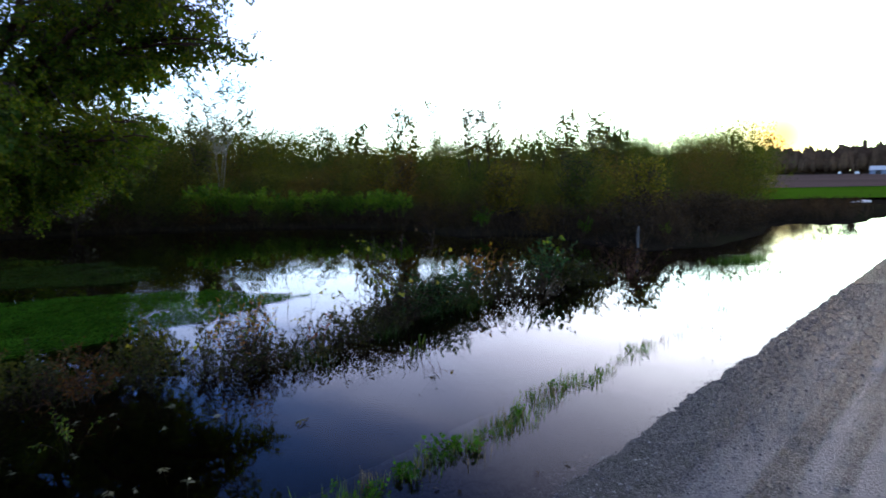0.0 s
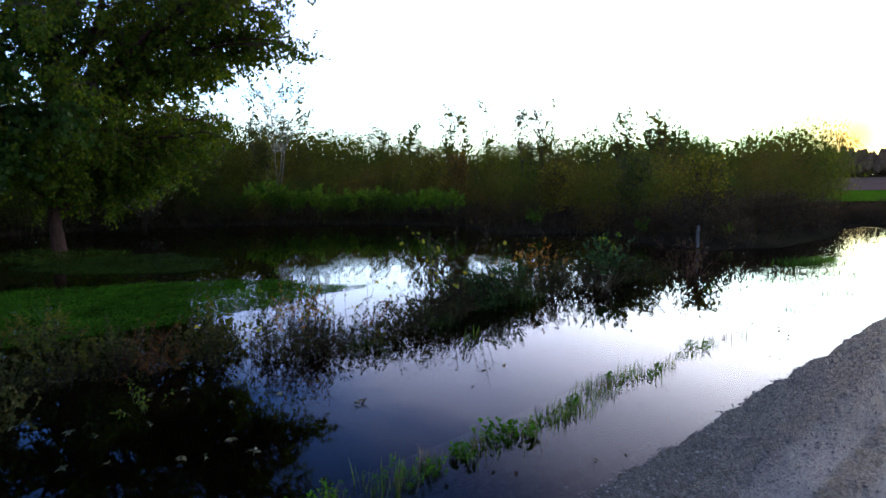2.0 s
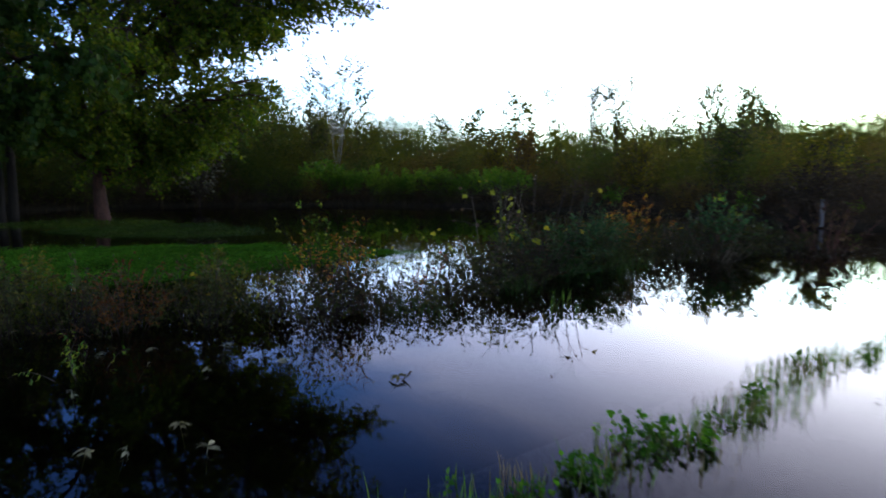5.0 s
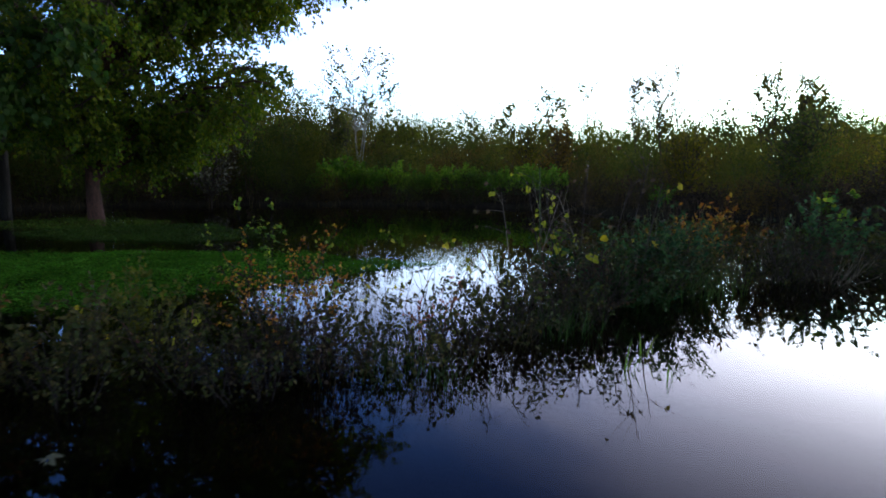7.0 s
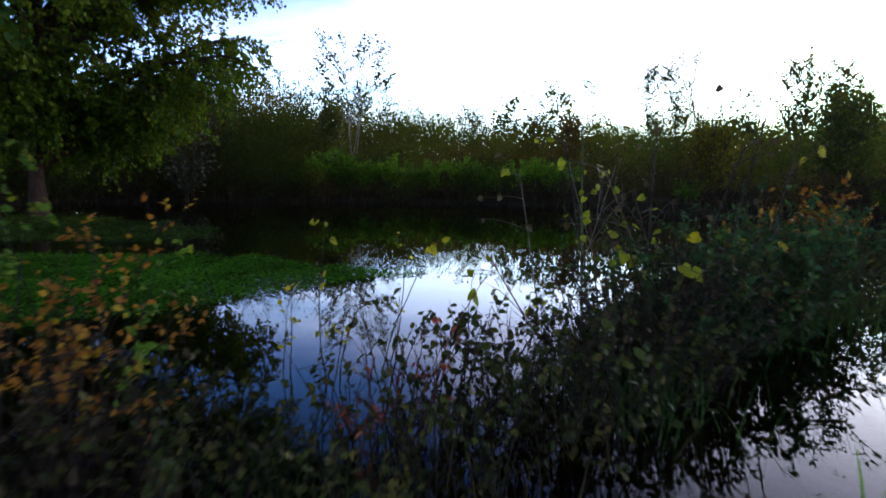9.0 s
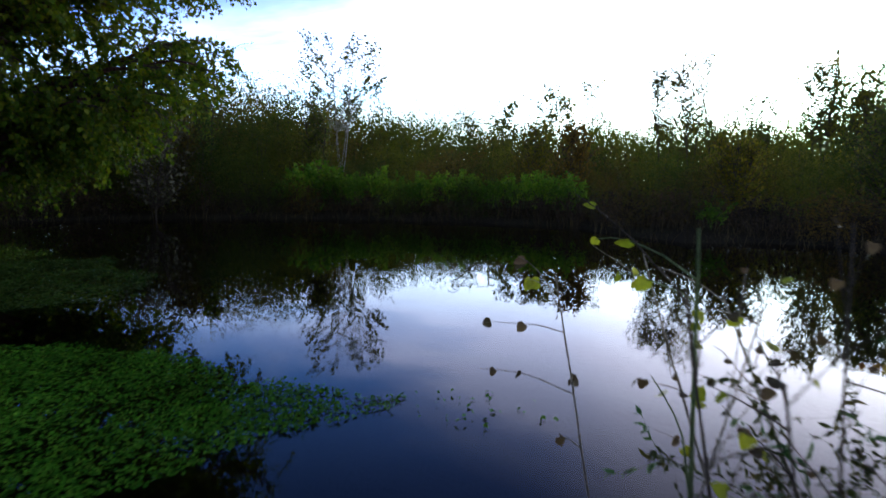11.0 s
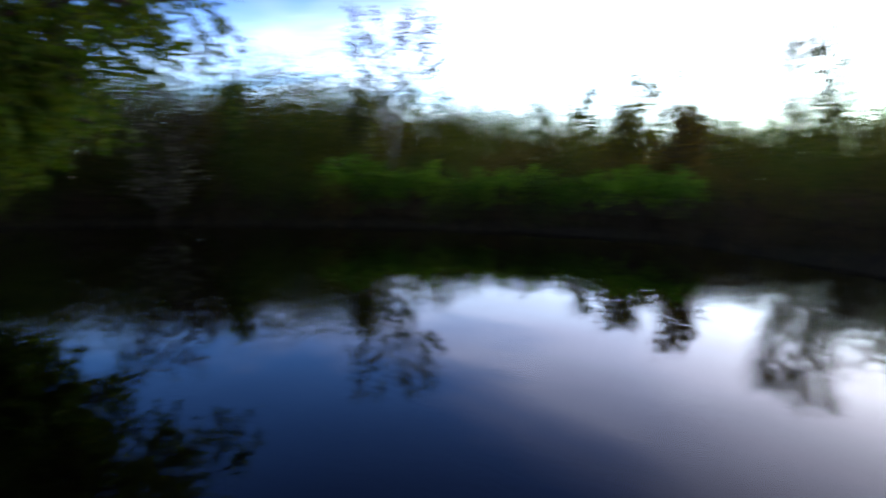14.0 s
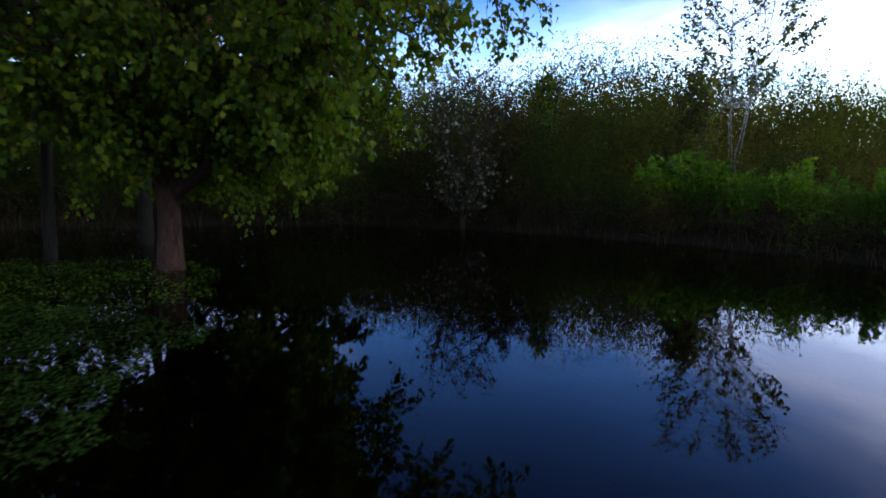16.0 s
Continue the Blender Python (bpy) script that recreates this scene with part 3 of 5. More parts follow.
# far woods on the rise beyond the fields, all round
r = np.random.default_rng(5)
ico = bmesh.new()
bmesh.ops.create_icosphere(ico, subdivisions=1, radius=1.0)
iv = np.array([q.co[:] for q in ico.verts])
it = np.array([[q.index for q in f_.verts] for f_ in ico.faces])
ico.free()
b = Build()
bearings = np.concatenate([np.arange(14, 62, 0.42), np.arange(62, 374, 2.4)])
for ring in range(3):
    for az in bearings:
        seen = 14 <= az < 62
        a = radians(az + r.uniform(-0.3, 0.3))
        dist = 255 + ring * 12 + r.uniform(-6, 6)
        tall = (9.6 + ring * 1.6) * (1 + 0.13 * math.sin(az * 0.19 + 1.0) + 0.08 * math.sin(az * 0.53)) * r.uniform(0.8, 1.08)
        for _ in range(9 if seen else 1):
            wide = r.uniform(0.7, 1.9) if seen else r.uniform(5, 8)
            turn_ = np.array(Euler(r.uniform(0, 6.28, 3)).to_matrix())
            pts = (iv @ turn_) * (1 + r.normal(0, 0.16, (len(iv), 1)))
            up_ = r.uniform(0.55, 1.0)
            b.put(pts * [wide, wide, tall * 0.42 * up_] + [dist * math.sin(a) + r.uniform(-3, 3), dist * math.cos(a) + r.uniform(-3, 3), tall * 0.56 * up_], [it])
tagged(part("far_woods", b, WOODS), "dark wooded ridge behind the fields, autumn brown and green", "woods", kind="stuff")

# ---- plants ----
def hang(way, r, down=0.5, loose=0.8):
    """Growing directions of leaves on a twig: along it, outwards and a little down."""
    return unit(way * 0.5 + r.normal(0, loose, way.shape) * 0.7 + np.array([0, 0, -down]))


def facing(n, r, up_=1.0):
    return unit(r.normal(0, 0.6, (n, 3)) + np.array([0, 0, up_]))


LEAF_BROAD = (np.array([[0, 0, 0], [0.28, 0.5, 0.06], [0, 1, -0.1], [-0.28, 0.5, 0.06]], dtype=float), np.array([[0, 1, 2, 3]]))
LEAF_SLIM = (np.array([[0, 0, 0], [0.15, 0.45, 0.05], [0, 1, -0.12], [-0.15, 0.45, 0.05]], dtype=float), np.array([[0, 1, 2, 3]]))


def tree(name, foot, trunk_pts, trunk_r, limbs, label, r, seconds=9, twigs=8, per=18, leaf=0.088, mat=MAPLE, spare=1.0, shape=LEAF_LOBED, group="", bark=None):
    """A broad tree: leaning trunk, named limbs (start height, tip), drooping twigs with lobed leaves."""
    root = empty(name, Matrix.Translation(foot), label, "tree", group)
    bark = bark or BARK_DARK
    wood, fine, crown = Build(), Build(), Build()
    trunk_pts = np.array(trunk_pts, dtype=float)
    tube(wood, trunk_pts, np.array(trunk_r), 12)
    top = trunk_pts[-1]
    for start_t, tip in limbs:
        start = along(trunk_pts, np.array([start_t]))[0][0]
        tip = np.array(tip, dtype=float)
        span = np.linalg.norm(tip - start)
        ctrl = start * 0.45 + tip * 0.55 + np.array([0, 0, 0.22 * span])
        t = np.linspace(0, 1, 12)[:, None]
        limb = (1 - t) ** 2 * start + 2 * t * (1 - t) * ctrl + t ** 2 * tip + np.cumsum(r.normal(0, 0.035, (12, 3)), 0) * (t > 0.1)
        bough = Build()
        tube(bough, limb, np.interp(t[:, 0], [0, 1], [0.02 + 0.011 * span, 0.008]), 7)
        part("limb", bough, bark, root)
        for q in np.sort(r.uniform(0.18, 1.0, max(5, int(seconds * span * 0.33)))):
            p, d = along(limb, np.array([q]))
            head = unit(d[0] * 0.7 + r.normal(0, 0.7, 3) * [1, 1, 0.6] + [0, 0, 0.05])
            ln = (0.35 + span * 0.9) * r.uniform(0.16, 0.30) * (1.15 - 0.5 * q)
            sec = arc(p[0], head, ln, -0.35, r, 7, 0.25)
            tube(fine, sec, np.linspace(0.016, 0.006, len(sec)), 5)
            for _ in range(twigs):
                p2, d2 = along(sec, np.array([r.uniform(0.15, 1.0)]))
                head2 = unit(d2[0] * 0.6 + r.normal(0, 0.8, 3) * [1, 1, 0.7])
                tw = arc(p2[0], head2, r.uniform(0.28, 0.62), -0.9, r, 3, 0.2)
                tube(fine, tw, np.linspace(0.005, 0.002, len(tw)), 3, False)
                n = max(3, int(per * spare * r.uniform(0.6, 1.3)))
                lp, ld = along(tw, r.uniform(0.15, 1.0, n))
                leaves(crown, shape, lp + r.normal(0, 0.03, lp.shape), hang(ld, r, 0.75), facing(n, r), leaf * r.uniform(0.65, 1.2, n))
    part("trunk", wood, bark, root)
    part("branchwork", fine, TWIG, root)["kind"] = "stuff"
    part("crown", crown, mat, root)
    return root


def shrub_meshes(r, height, wide, stems, branch, per, leaf, shape, lean=0.5, low=0.15, stem_r=0.012, wander=0.18, widen=1.0, down=0.1, wooden=True, sides=5):
    wood, crown = Build(), Build()
    for _ in range(stems):
        a = r.uniform(0, 2 * np.pi)
        out = np.array([math.cos(a), math.sin(a), 0])
        k = r.uniform(0, 1) ** 0.7
        st = arc(out * wide * 0.18 * k, out * lean * k + np.array([0, 0, 1.0]), height * r.uniform(0.65, 1.05), 0.1, r, 8, wander)
        tube(wood, st, np.linspace(stem_r, stem_r * 0.25, len(st)), sides, False)
        for _ in range(branch):
            p, d = along(st, np.array([r.uniform(low, 1.0)]))
            head = unit(d[0] * 0.8 + r.normal(0, 0.55, 3))
            tw = arc(p[0], head, wide * r.uniform(0.12, 0.34), 0.1, r, 4, 0.2)
            if wooden:
                tube(wood, tw, np.linspace(stem_r * 0.35, stem_r * 0.12, len(tw)), 3, False)
            n = max(2, int(per * r.uniform(0.6, 1.3)))
            lp, ld = along(tw, r.uniform(0.1, 1.0, n))
            leaves(crown, shape, lp, hang(ld, r, down, 0.7), facing(n, r, 0.6), leaf * r.uniform(0.6, 1.2, n), widen)
    return wood, crown


def shrub(name, m, label, category, group, meshes, stem_mat, leaf_mat):
    root = empty(name, m, label, category, group)
    part("branchwork", meshes[0], stem_mat, root)["kind"] = "stuff"
    part("foliage", meshes[1], leaf_mat, root)
    return root


def gz(x, y):
    return float(ground_z(np.array([float(x)]), np.array([float(y)]), False)[0])


def at_pose(x, y, z=None, turn=0.0, size=1.0, tilt=(0, 0)):
    return Matrix.LocRotScale((x, y, gz(x, y) - 0.02 if z is None else z), Euler((tilt[0], tilt[1], turn)), (size, size, size))


def place(proto, x, y, z, turn, size, tilt=(0, 0), stretch=1.0):
    """A copy of a plant, turned and grown differently."""
    ob = copy_thing(proto, Matrix.Identity(4))
    ob.matrix_basis = Matrix.LocRotScale((x, y, z), Euler((tilt[0], tilt[1], turn)), (size, size, size * stretch))
    return ob


# -- the maples that stand in the flood --
r = np.random.default_rng(31)
limbs = [(0.62, (4.8, 0.2, 4.5)), (0.75, (4.0, -1.6, 5.9)), (0.75, (3.2, 1.4, 6.1)), (0.5, (1.9, 2.9, 3.3)), (0.62, (2.3, 2.4, 4.7)), (0.45, (2.4, 0.6, 2.3)),
         (0.55, (2.2, -0.9, 2.9)), (0.5, (1.9, -2.3, 2.6)), (0.7, (2.4, -2.6, 4.3)), (0.8, (1.2, -3.4, 5.0)), (0.9, (2.4, -0.6, 6.9)), (1.0, (0.2, 0.6, 8.0)),
         (0.85, (0.4, 3.1, 5.7)), (0.6, (-1.8, 2.5, 4.0)), (0.7, (-3.2, 0.4, 4.8)), (0.6, (-2.4, -2.2, 4.0)), (0.42, (0.9, 1.8, 2.1)), (0.42, (1.2, -1.2, 2.1)),
         (0.6, (3.3, 0.9, 4.3)), (0.95, (3.0, 0.6, 7.1)), (0.55, (2.5, -1.9, 3.4)), (0.5, (2.6, 1.5, 3.0)), (0.9, (1.9, 2.2, 6.3)), (0.95, (0.9, 2.4, 7.2)),
         (0.85, (3.0, 1.2, 6.4)), (0.6, (3.1, 0.5, 3.6)), (0.6, (4.5, 0.1, 4.3)), (0.6, (3.4, 0.1, 4.2)), (0.65, (4.2, 0.9, 5.2)), (0.65, (4.3, -0.6, 5.1)), (0.40, (2.1, 0.2, 2.3)), (0.38, (1.6, -1.2, 2.3)), (0.38, (1.3, 0.9, 2.3)), (0.42, (0.5, -1.9, 2.1)), (0.36, (1.8, 1.4, 2.0)), (0.36, (2.1, 1.1, 2.15)), (0.36, (1.5, 1.7, 2.0)), (0.38, (2.0, 0.6, 2.15)), (0.42, (2.4, 0.9, 2.6)), (0.42, (1.8, 1.8, 2.5)), (0.45, (2.2, 1.5, 2.7)), (0.45, (2.9, 0.9, 2.9)), (0.65, (4.7, 0.3, 5.0)), (0.62, (4.5, 0.8, 4.6)), (0.7, (4.1, 0.5, 5.7)), (0.65, (4.8, -0.3, 5.3)), (0.40, (1.0, -0.5, 2.2)), (0.36, (0.8, 1.4, 2.2)), (0.4, (1.5, -0.6, 2.4)), (0.7, (1.6, 1.6, 5.2)), (0.7, (1.8, -1.4, 5.4))]
tree("maple_tree", (-9.1, 10.3, -0.45), [(0.03, 0, 0.15), (0, 0, 0.50), (-0.05, 0.02, 1.0), (-0.02, 0.02, 1.8), (0.12, -0.03, 2.7), (0.2, 0.0, 3.6), (0.15, 0.1, 4.8)],
     [0.22, 0.135, 0.11, 0.10, 0.09, 0.08, 0.05], limbs, "large green maple with reddish-brown trunk standing in flood water", r, 11, 9, 20, 0.062, bark=BARK)
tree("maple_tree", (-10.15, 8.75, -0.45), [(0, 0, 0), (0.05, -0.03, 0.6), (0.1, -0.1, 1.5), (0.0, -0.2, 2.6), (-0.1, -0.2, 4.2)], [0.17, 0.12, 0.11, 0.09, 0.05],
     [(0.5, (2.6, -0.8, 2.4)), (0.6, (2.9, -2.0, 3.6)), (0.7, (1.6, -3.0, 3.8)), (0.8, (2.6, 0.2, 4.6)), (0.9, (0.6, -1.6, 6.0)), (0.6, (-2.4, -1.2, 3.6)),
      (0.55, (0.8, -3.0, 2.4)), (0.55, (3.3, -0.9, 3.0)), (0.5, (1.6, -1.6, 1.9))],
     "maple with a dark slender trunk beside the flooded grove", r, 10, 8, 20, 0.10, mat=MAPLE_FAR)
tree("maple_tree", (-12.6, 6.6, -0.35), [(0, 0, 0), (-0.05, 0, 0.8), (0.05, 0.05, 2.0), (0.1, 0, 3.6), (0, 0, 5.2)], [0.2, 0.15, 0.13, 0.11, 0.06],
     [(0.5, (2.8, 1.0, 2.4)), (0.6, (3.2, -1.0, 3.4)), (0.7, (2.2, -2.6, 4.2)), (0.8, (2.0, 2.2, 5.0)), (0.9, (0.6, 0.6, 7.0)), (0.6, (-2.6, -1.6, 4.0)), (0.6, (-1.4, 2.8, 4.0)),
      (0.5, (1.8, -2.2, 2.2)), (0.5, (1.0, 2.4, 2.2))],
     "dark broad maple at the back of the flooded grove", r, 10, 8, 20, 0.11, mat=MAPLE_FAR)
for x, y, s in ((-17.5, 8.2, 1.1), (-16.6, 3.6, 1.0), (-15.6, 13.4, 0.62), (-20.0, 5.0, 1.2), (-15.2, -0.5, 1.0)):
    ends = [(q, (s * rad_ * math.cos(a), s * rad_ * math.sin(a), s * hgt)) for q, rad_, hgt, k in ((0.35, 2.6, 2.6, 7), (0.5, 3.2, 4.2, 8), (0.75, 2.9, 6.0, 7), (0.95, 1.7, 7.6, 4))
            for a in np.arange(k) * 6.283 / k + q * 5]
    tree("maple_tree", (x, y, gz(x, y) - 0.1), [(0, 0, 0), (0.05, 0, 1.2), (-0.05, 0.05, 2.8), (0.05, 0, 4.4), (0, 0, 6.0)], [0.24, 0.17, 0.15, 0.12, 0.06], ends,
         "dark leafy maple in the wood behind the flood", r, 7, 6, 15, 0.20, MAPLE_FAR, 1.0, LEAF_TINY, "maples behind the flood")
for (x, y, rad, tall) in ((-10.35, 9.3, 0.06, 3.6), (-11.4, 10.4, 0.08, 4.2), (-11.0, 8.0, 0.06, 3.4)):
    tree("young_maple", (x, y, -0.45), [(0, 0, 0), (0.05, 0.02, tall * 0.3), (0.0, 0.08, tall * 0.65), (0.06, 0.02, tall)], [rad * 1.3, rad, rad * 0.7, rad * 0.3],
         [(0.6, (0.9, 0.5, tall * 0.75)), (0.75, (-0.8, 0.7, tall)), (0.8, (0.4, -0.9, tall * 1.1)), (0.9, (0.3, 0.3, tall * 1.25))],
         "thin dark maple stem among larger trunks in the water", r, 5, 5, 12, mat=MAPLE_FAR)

# -- willow thicket on the far bank --
r = np.random.default_rng(41)
WILLOWS = []


def bush_meshes(r, height, wide, lobes, shoots, per, leaf, stems=8):
    """A dense upright bush: several rounded heads, each closed by leafy shoots that point out and up."""
    wood, crown = Build(), Build()
    for k in range(lobes):
        a, off = 2.4 * k + r.uniform(-0.4, 0.4), 0.0 if k == 0 else r.uniform(0.18, 0.34) * wide
        top = height * (1.0 if k == 0 else r.uniform(0.62, 0.95))
        foot = np.array([math.cos(a) * off, math.sin(a) * off, 0])
        rad = wide * r.uniform(0.22, 0.32)
        n = shoots
        t, b_ = r.uniform(0.0, 1.0, n) ** 0.8, r.uniform(0, 6.283, n)
        ring = np.sqrt(np.clip(1 - ((t - 0.42) / 0.60) ** 2, 0.02, 1)) * (1 + 0.16 * np.sin(3 * b_ + 5 * t + k) + r.normal(0, 0.06, n))
        side = np.column_stack([np.cos(b_), np.sin(b_), np.zeros(n)])
        at = foot + side * (rad * ring * r.uniform(0.72, 1.0, n))[:, None] + np.column_stack([np.zeros((n, 2)), 0.05 * height + t * top * 0.92])
        way = unit(side * 0.55 + np.array([0, 0, 0.9]) + r.normal(0, 0.28, (n, 3)))
        ln = 0.085 * top * r.uniform(0.6, 1.25, n)
        m = n * per
        q = r.uniform(0, 1, m)
        pts = np.repeat(at, per, 0) + np.repeat(way * ln[:, None], per, 0) * q[:, None] + r.normal(0, 0.008 * height, (m, 3))
        fwd = unit(np.repeat(way, per, 0) * 0.8 + r.normal(0, 0.55, (m, 3)))
        leaves(crown, LEAF_SPIKE, pts, fwd, facing(m, r, 0.3), leaf * r.uniform(0.6, 1.2, m), 2.1)
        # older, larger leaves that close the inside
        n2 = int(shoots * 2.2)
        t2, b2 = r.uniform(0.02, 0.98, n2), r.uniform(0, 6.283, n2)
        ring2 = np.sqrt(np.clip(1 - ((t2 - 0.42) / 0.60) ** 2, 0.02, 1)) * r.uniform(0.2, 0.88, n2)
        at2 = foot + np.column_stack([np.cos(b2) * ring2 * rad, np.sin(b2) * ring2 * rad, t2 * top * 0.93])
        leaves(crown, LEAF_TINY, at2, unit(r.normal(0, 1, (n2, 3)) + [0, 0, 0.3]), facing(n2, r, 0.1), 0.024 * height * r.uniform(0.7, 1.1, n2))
        st = arc(foot * 0.3, foot + np.array([0, 0, top]), top * 0.85, 0.1, r, 5, 0.1)
        tube(wood, st, np.linspace(0.010, 0.004, len(st)) * height / 2, 3, False)
    return wood, crown


LOOKS = [(WILLOW, "dense olive-green willow shrub on the far bank"), (WILLOW_BROWN, "dense brownish willow shrub turning colour on the bank"),
         (WILLOW_DARK, "dark green willow shrub in the thicket"), (WILLOW_YELLOW, "willow shrub with yellowing leaves in the thicket"), (WILLOW_DARK, "dark green willow shrub in the thicket")]
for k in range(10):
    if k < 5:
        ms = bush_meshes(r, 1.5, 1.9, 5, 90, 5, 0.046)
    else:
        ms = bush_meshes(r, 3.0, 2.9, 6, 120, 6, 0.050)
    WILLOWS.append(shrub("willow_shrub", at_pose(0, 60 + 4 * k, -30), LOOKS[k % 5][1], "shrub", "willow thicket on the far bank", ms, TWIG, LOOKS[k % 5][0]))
BANK = [(-15.6, 6.0), (-15.5, 9.5), (-14.6, 12.6), (-12.8, 15.3), (-9.8, 16.9), (-7.3, 17.8), (-4.6, 17.8), (-2.2, 17.5), (-0.4, 15.9), (1.0, 15.3), (2.6, 15.0),
        (3.6, 12.9), (5.0, 13.4), (6.6, 14.6), (7.6, 15.8)]
bank = np.array(BANK, dtype=float)
seg = np.concatenate([[0], np.cumsum(np.linalg.norm(np.diff(bank, axis=0), axis=1))])


def on_bank(d, inland):
    """A point d metres along the bank line and some metres inland."""
    p = np.array([np.interp(d, seg, bank[:, 0]), np.interp(d, seg, bank[:, 1])])
    q = np.array([np.interp(d + 0.3, seg, bank[:, 0]), np.interp(d + 0.3, seg, bank[:, 1])])
    o = np.array([np.interp(d - 0.3, seg, bank[:, 0]), np.interp(d - 0.3, seg, bank[:, 1])])
    way = unit(q - o)
    return p + inland * np.array([-way[1], way[0]])


def thicket_top(x, y):
    """How high the scrub reaches: low at the shore, taller inland."""
    s = float(pond_side(x, y))
    xs = [-14, -11, -8.5, -6, 2, 5, 8, 14]
    foot = float(np.interp(x, xs, [1.9, 1.7, 1.0, 0.9, 1.0, 1.15, 1.25, 1.3]))
    rise = float(np.interp(x, xs, [0.34, 0.30, 0.17, 0.165, 0.17, 0.185, 0.20, 0.24]))
    far = float(np.interp(x, xs, [3.0, 2.75, 2.1, 2.05, 2.25, 2.6, 2.85, 2.9]))
    slope = float(np.interp(x, xs, [0.22, 0.19, 0.105, 0.095, 0.095, 0.095, 0.10, 0.11]))
    return min(foot + rise * s, far + slope * s, 5.2)


distant = Build()
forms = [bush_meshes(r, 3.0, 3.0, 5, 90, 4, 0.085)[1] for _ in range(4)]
forms = [(np.concatenate(q.v), q.f) for q in forms]
for step, lo, hi in ((1.25, 0.12, 4.0), (1.75, 4.0, 13.0), (1.9, 13.0, 30.0)):
    for gx_ in np.arange(-34.0, 20.0, step):
        for gy_ in np.arange(3.0, 50.0, step):
            x, y = gx_ + r.uniform(-0.4, 0.4) * step, gy_ + r.uniform(-0.4, 0.4) * step
            s = float(pond_side(x, y))
            if not lo < s <= hi or x > 0.1 + 0.505 * y or (y < 16 and x > -13 and s > 6) or (x > -13 and y < 11) or road_v(x, y) > -6:
                continue
            if s > 13 and (y < 22 or x < -0.95 * y + 4):
                continue
            h = thicket_top(x, y) * r.uniform(0.74, 1.05)
            if s > 13:
                verts, faces = forms[r.integers(0, 4)]
                turn_ = np.array(Matrix.Rotation(r.uniform(0, 6.28), 3, "Z"))
                distant.put(verts @ turn_ * [1.0, 1.0, h / 3.0] + [x, y, gz(x, y) - 0.05], faces)
                continue
            pick, full = (r.integers(0, 5), 1.5) if h < 1.6 else (r.integers(5, 10), 3.0)
            # near the shore only brown and dark leaves: shade painted by colour choice
            if s < 2.2 and pick % 5 in (0, 3):
                pick += 1
            place(WILLOWS[pick], x, y, gz(x, y) - 0.05, r.uniform(0, 6.28), max(h / full, 0.72), stretch=h / full / max(h / full, 0.72))
tagged(part("willow_thicket", distant, WILLOW_MIXED), "olive and brown willow scrub reaching back from the bank", "thicket", kind="stuff")
for ob in WILLOWS:
    for c in list(ob.children):
        bpy.data.objects.remove(c)
    bpy.data.objects.remove(ob)

# -- saplings that stand above the thicket --
def sapling(x, y, tall, wide, stems, label, r, leaf=0.10, n=6, mat=COTTON, bark=TWIG, base=0.45, shape=LEAF_HEART, tips=40, droop=0.3, shell=0.25, inner=0.3, name="cottonwood_sapling"):
    """A young tree: stems fan out from one foot, fine branches rise to an oval crown with leaves at their ends."""
    root = empty(name, at_pose(x, y), label, "sapling")
    high = tall - gz(x, y) + 0.02
    wood, crown = Build(), Build()
    trunks = []
    for k in range(stems):
        a = 6.283 * k / stems + r.uniform(-0.5, 0.5)
        out = np.array([math.cos(a), math.sin(a), 0]) * wide * 0.40 * r.uniform(0.35, 1.0)
        t = np.linspace(0, 1, 12)[:, None]
        st = out * t ** 1.25 + np.array([0, 0, high * r.uniform(0.80, 0.97)]) * t + np.cumsum(r.normal(0, 0.006 * wide, (12, 3)), 0) * [1, 1, 0]
        st[:, :2] += (1 - t) * r.normal(0, 0.03, 2)
        tube(wood, st, np.linspace(0.0065 * high / stems ** 0.4, 0.005, len(st)), 6)
        trunks.append(st)
    for _ in range(int(tips * (2.2 if stems < 5 else 1.0))):
        t, a = r.uniform(0, 1), r.uniform(0, 6.283)
        ring = wide / 2 * math.sqrt(max(0.05, 1 - ((t - 0.55) / 0.62) ** 2)) * r.uniform(shell, 1.0)
        tip = np.array([math.cos(a) * ring, math.sin(a) * ring, high * (base + (1 - base) * t)])
        st = trunks[r.integers(0, stems)]
        start_t = np.clip((tip[2] - 0.55 * np.hypot(tip[0], tip[1]) - 0.25) / st[-1, 2], 0.12, 0.97)
        p, d0 = along(st, np.array([start_t]))
        t = np.linspace(0, 1, 7)[:, None]
        bend = p[0] * 0.4 + tip * 0.6 - [0, 0, 0.12 * np.linalg.norm(tip - p[0])]
        br = (1 - t) ** 2 * p[0] + 2 * t * (1 - t) * bend + t ** 2 * tip
        tube(wood, br, np.linspace(0.010, 0.004, 7), 3, False)
        m = max(2, int(2.4 * n * r.uniform(0.5, 1.5)))
        lp, ld = along(br, r.uniform(inner, 1.0, m))
        leaves(crown, shape, lp + r.normal(0, 0.5 * leaf, lp.shape), hang(ld, r, droop, 0.9), facing(m, r, 0.2), (0.84 if stems > 4 else 0.72) * leaf * r.uniform(0.55, 1.1, m))
    part("branchwork", wood, bark, root)["kind"] = "stuff"
    part("foliage", crown, mat, root)
    return root


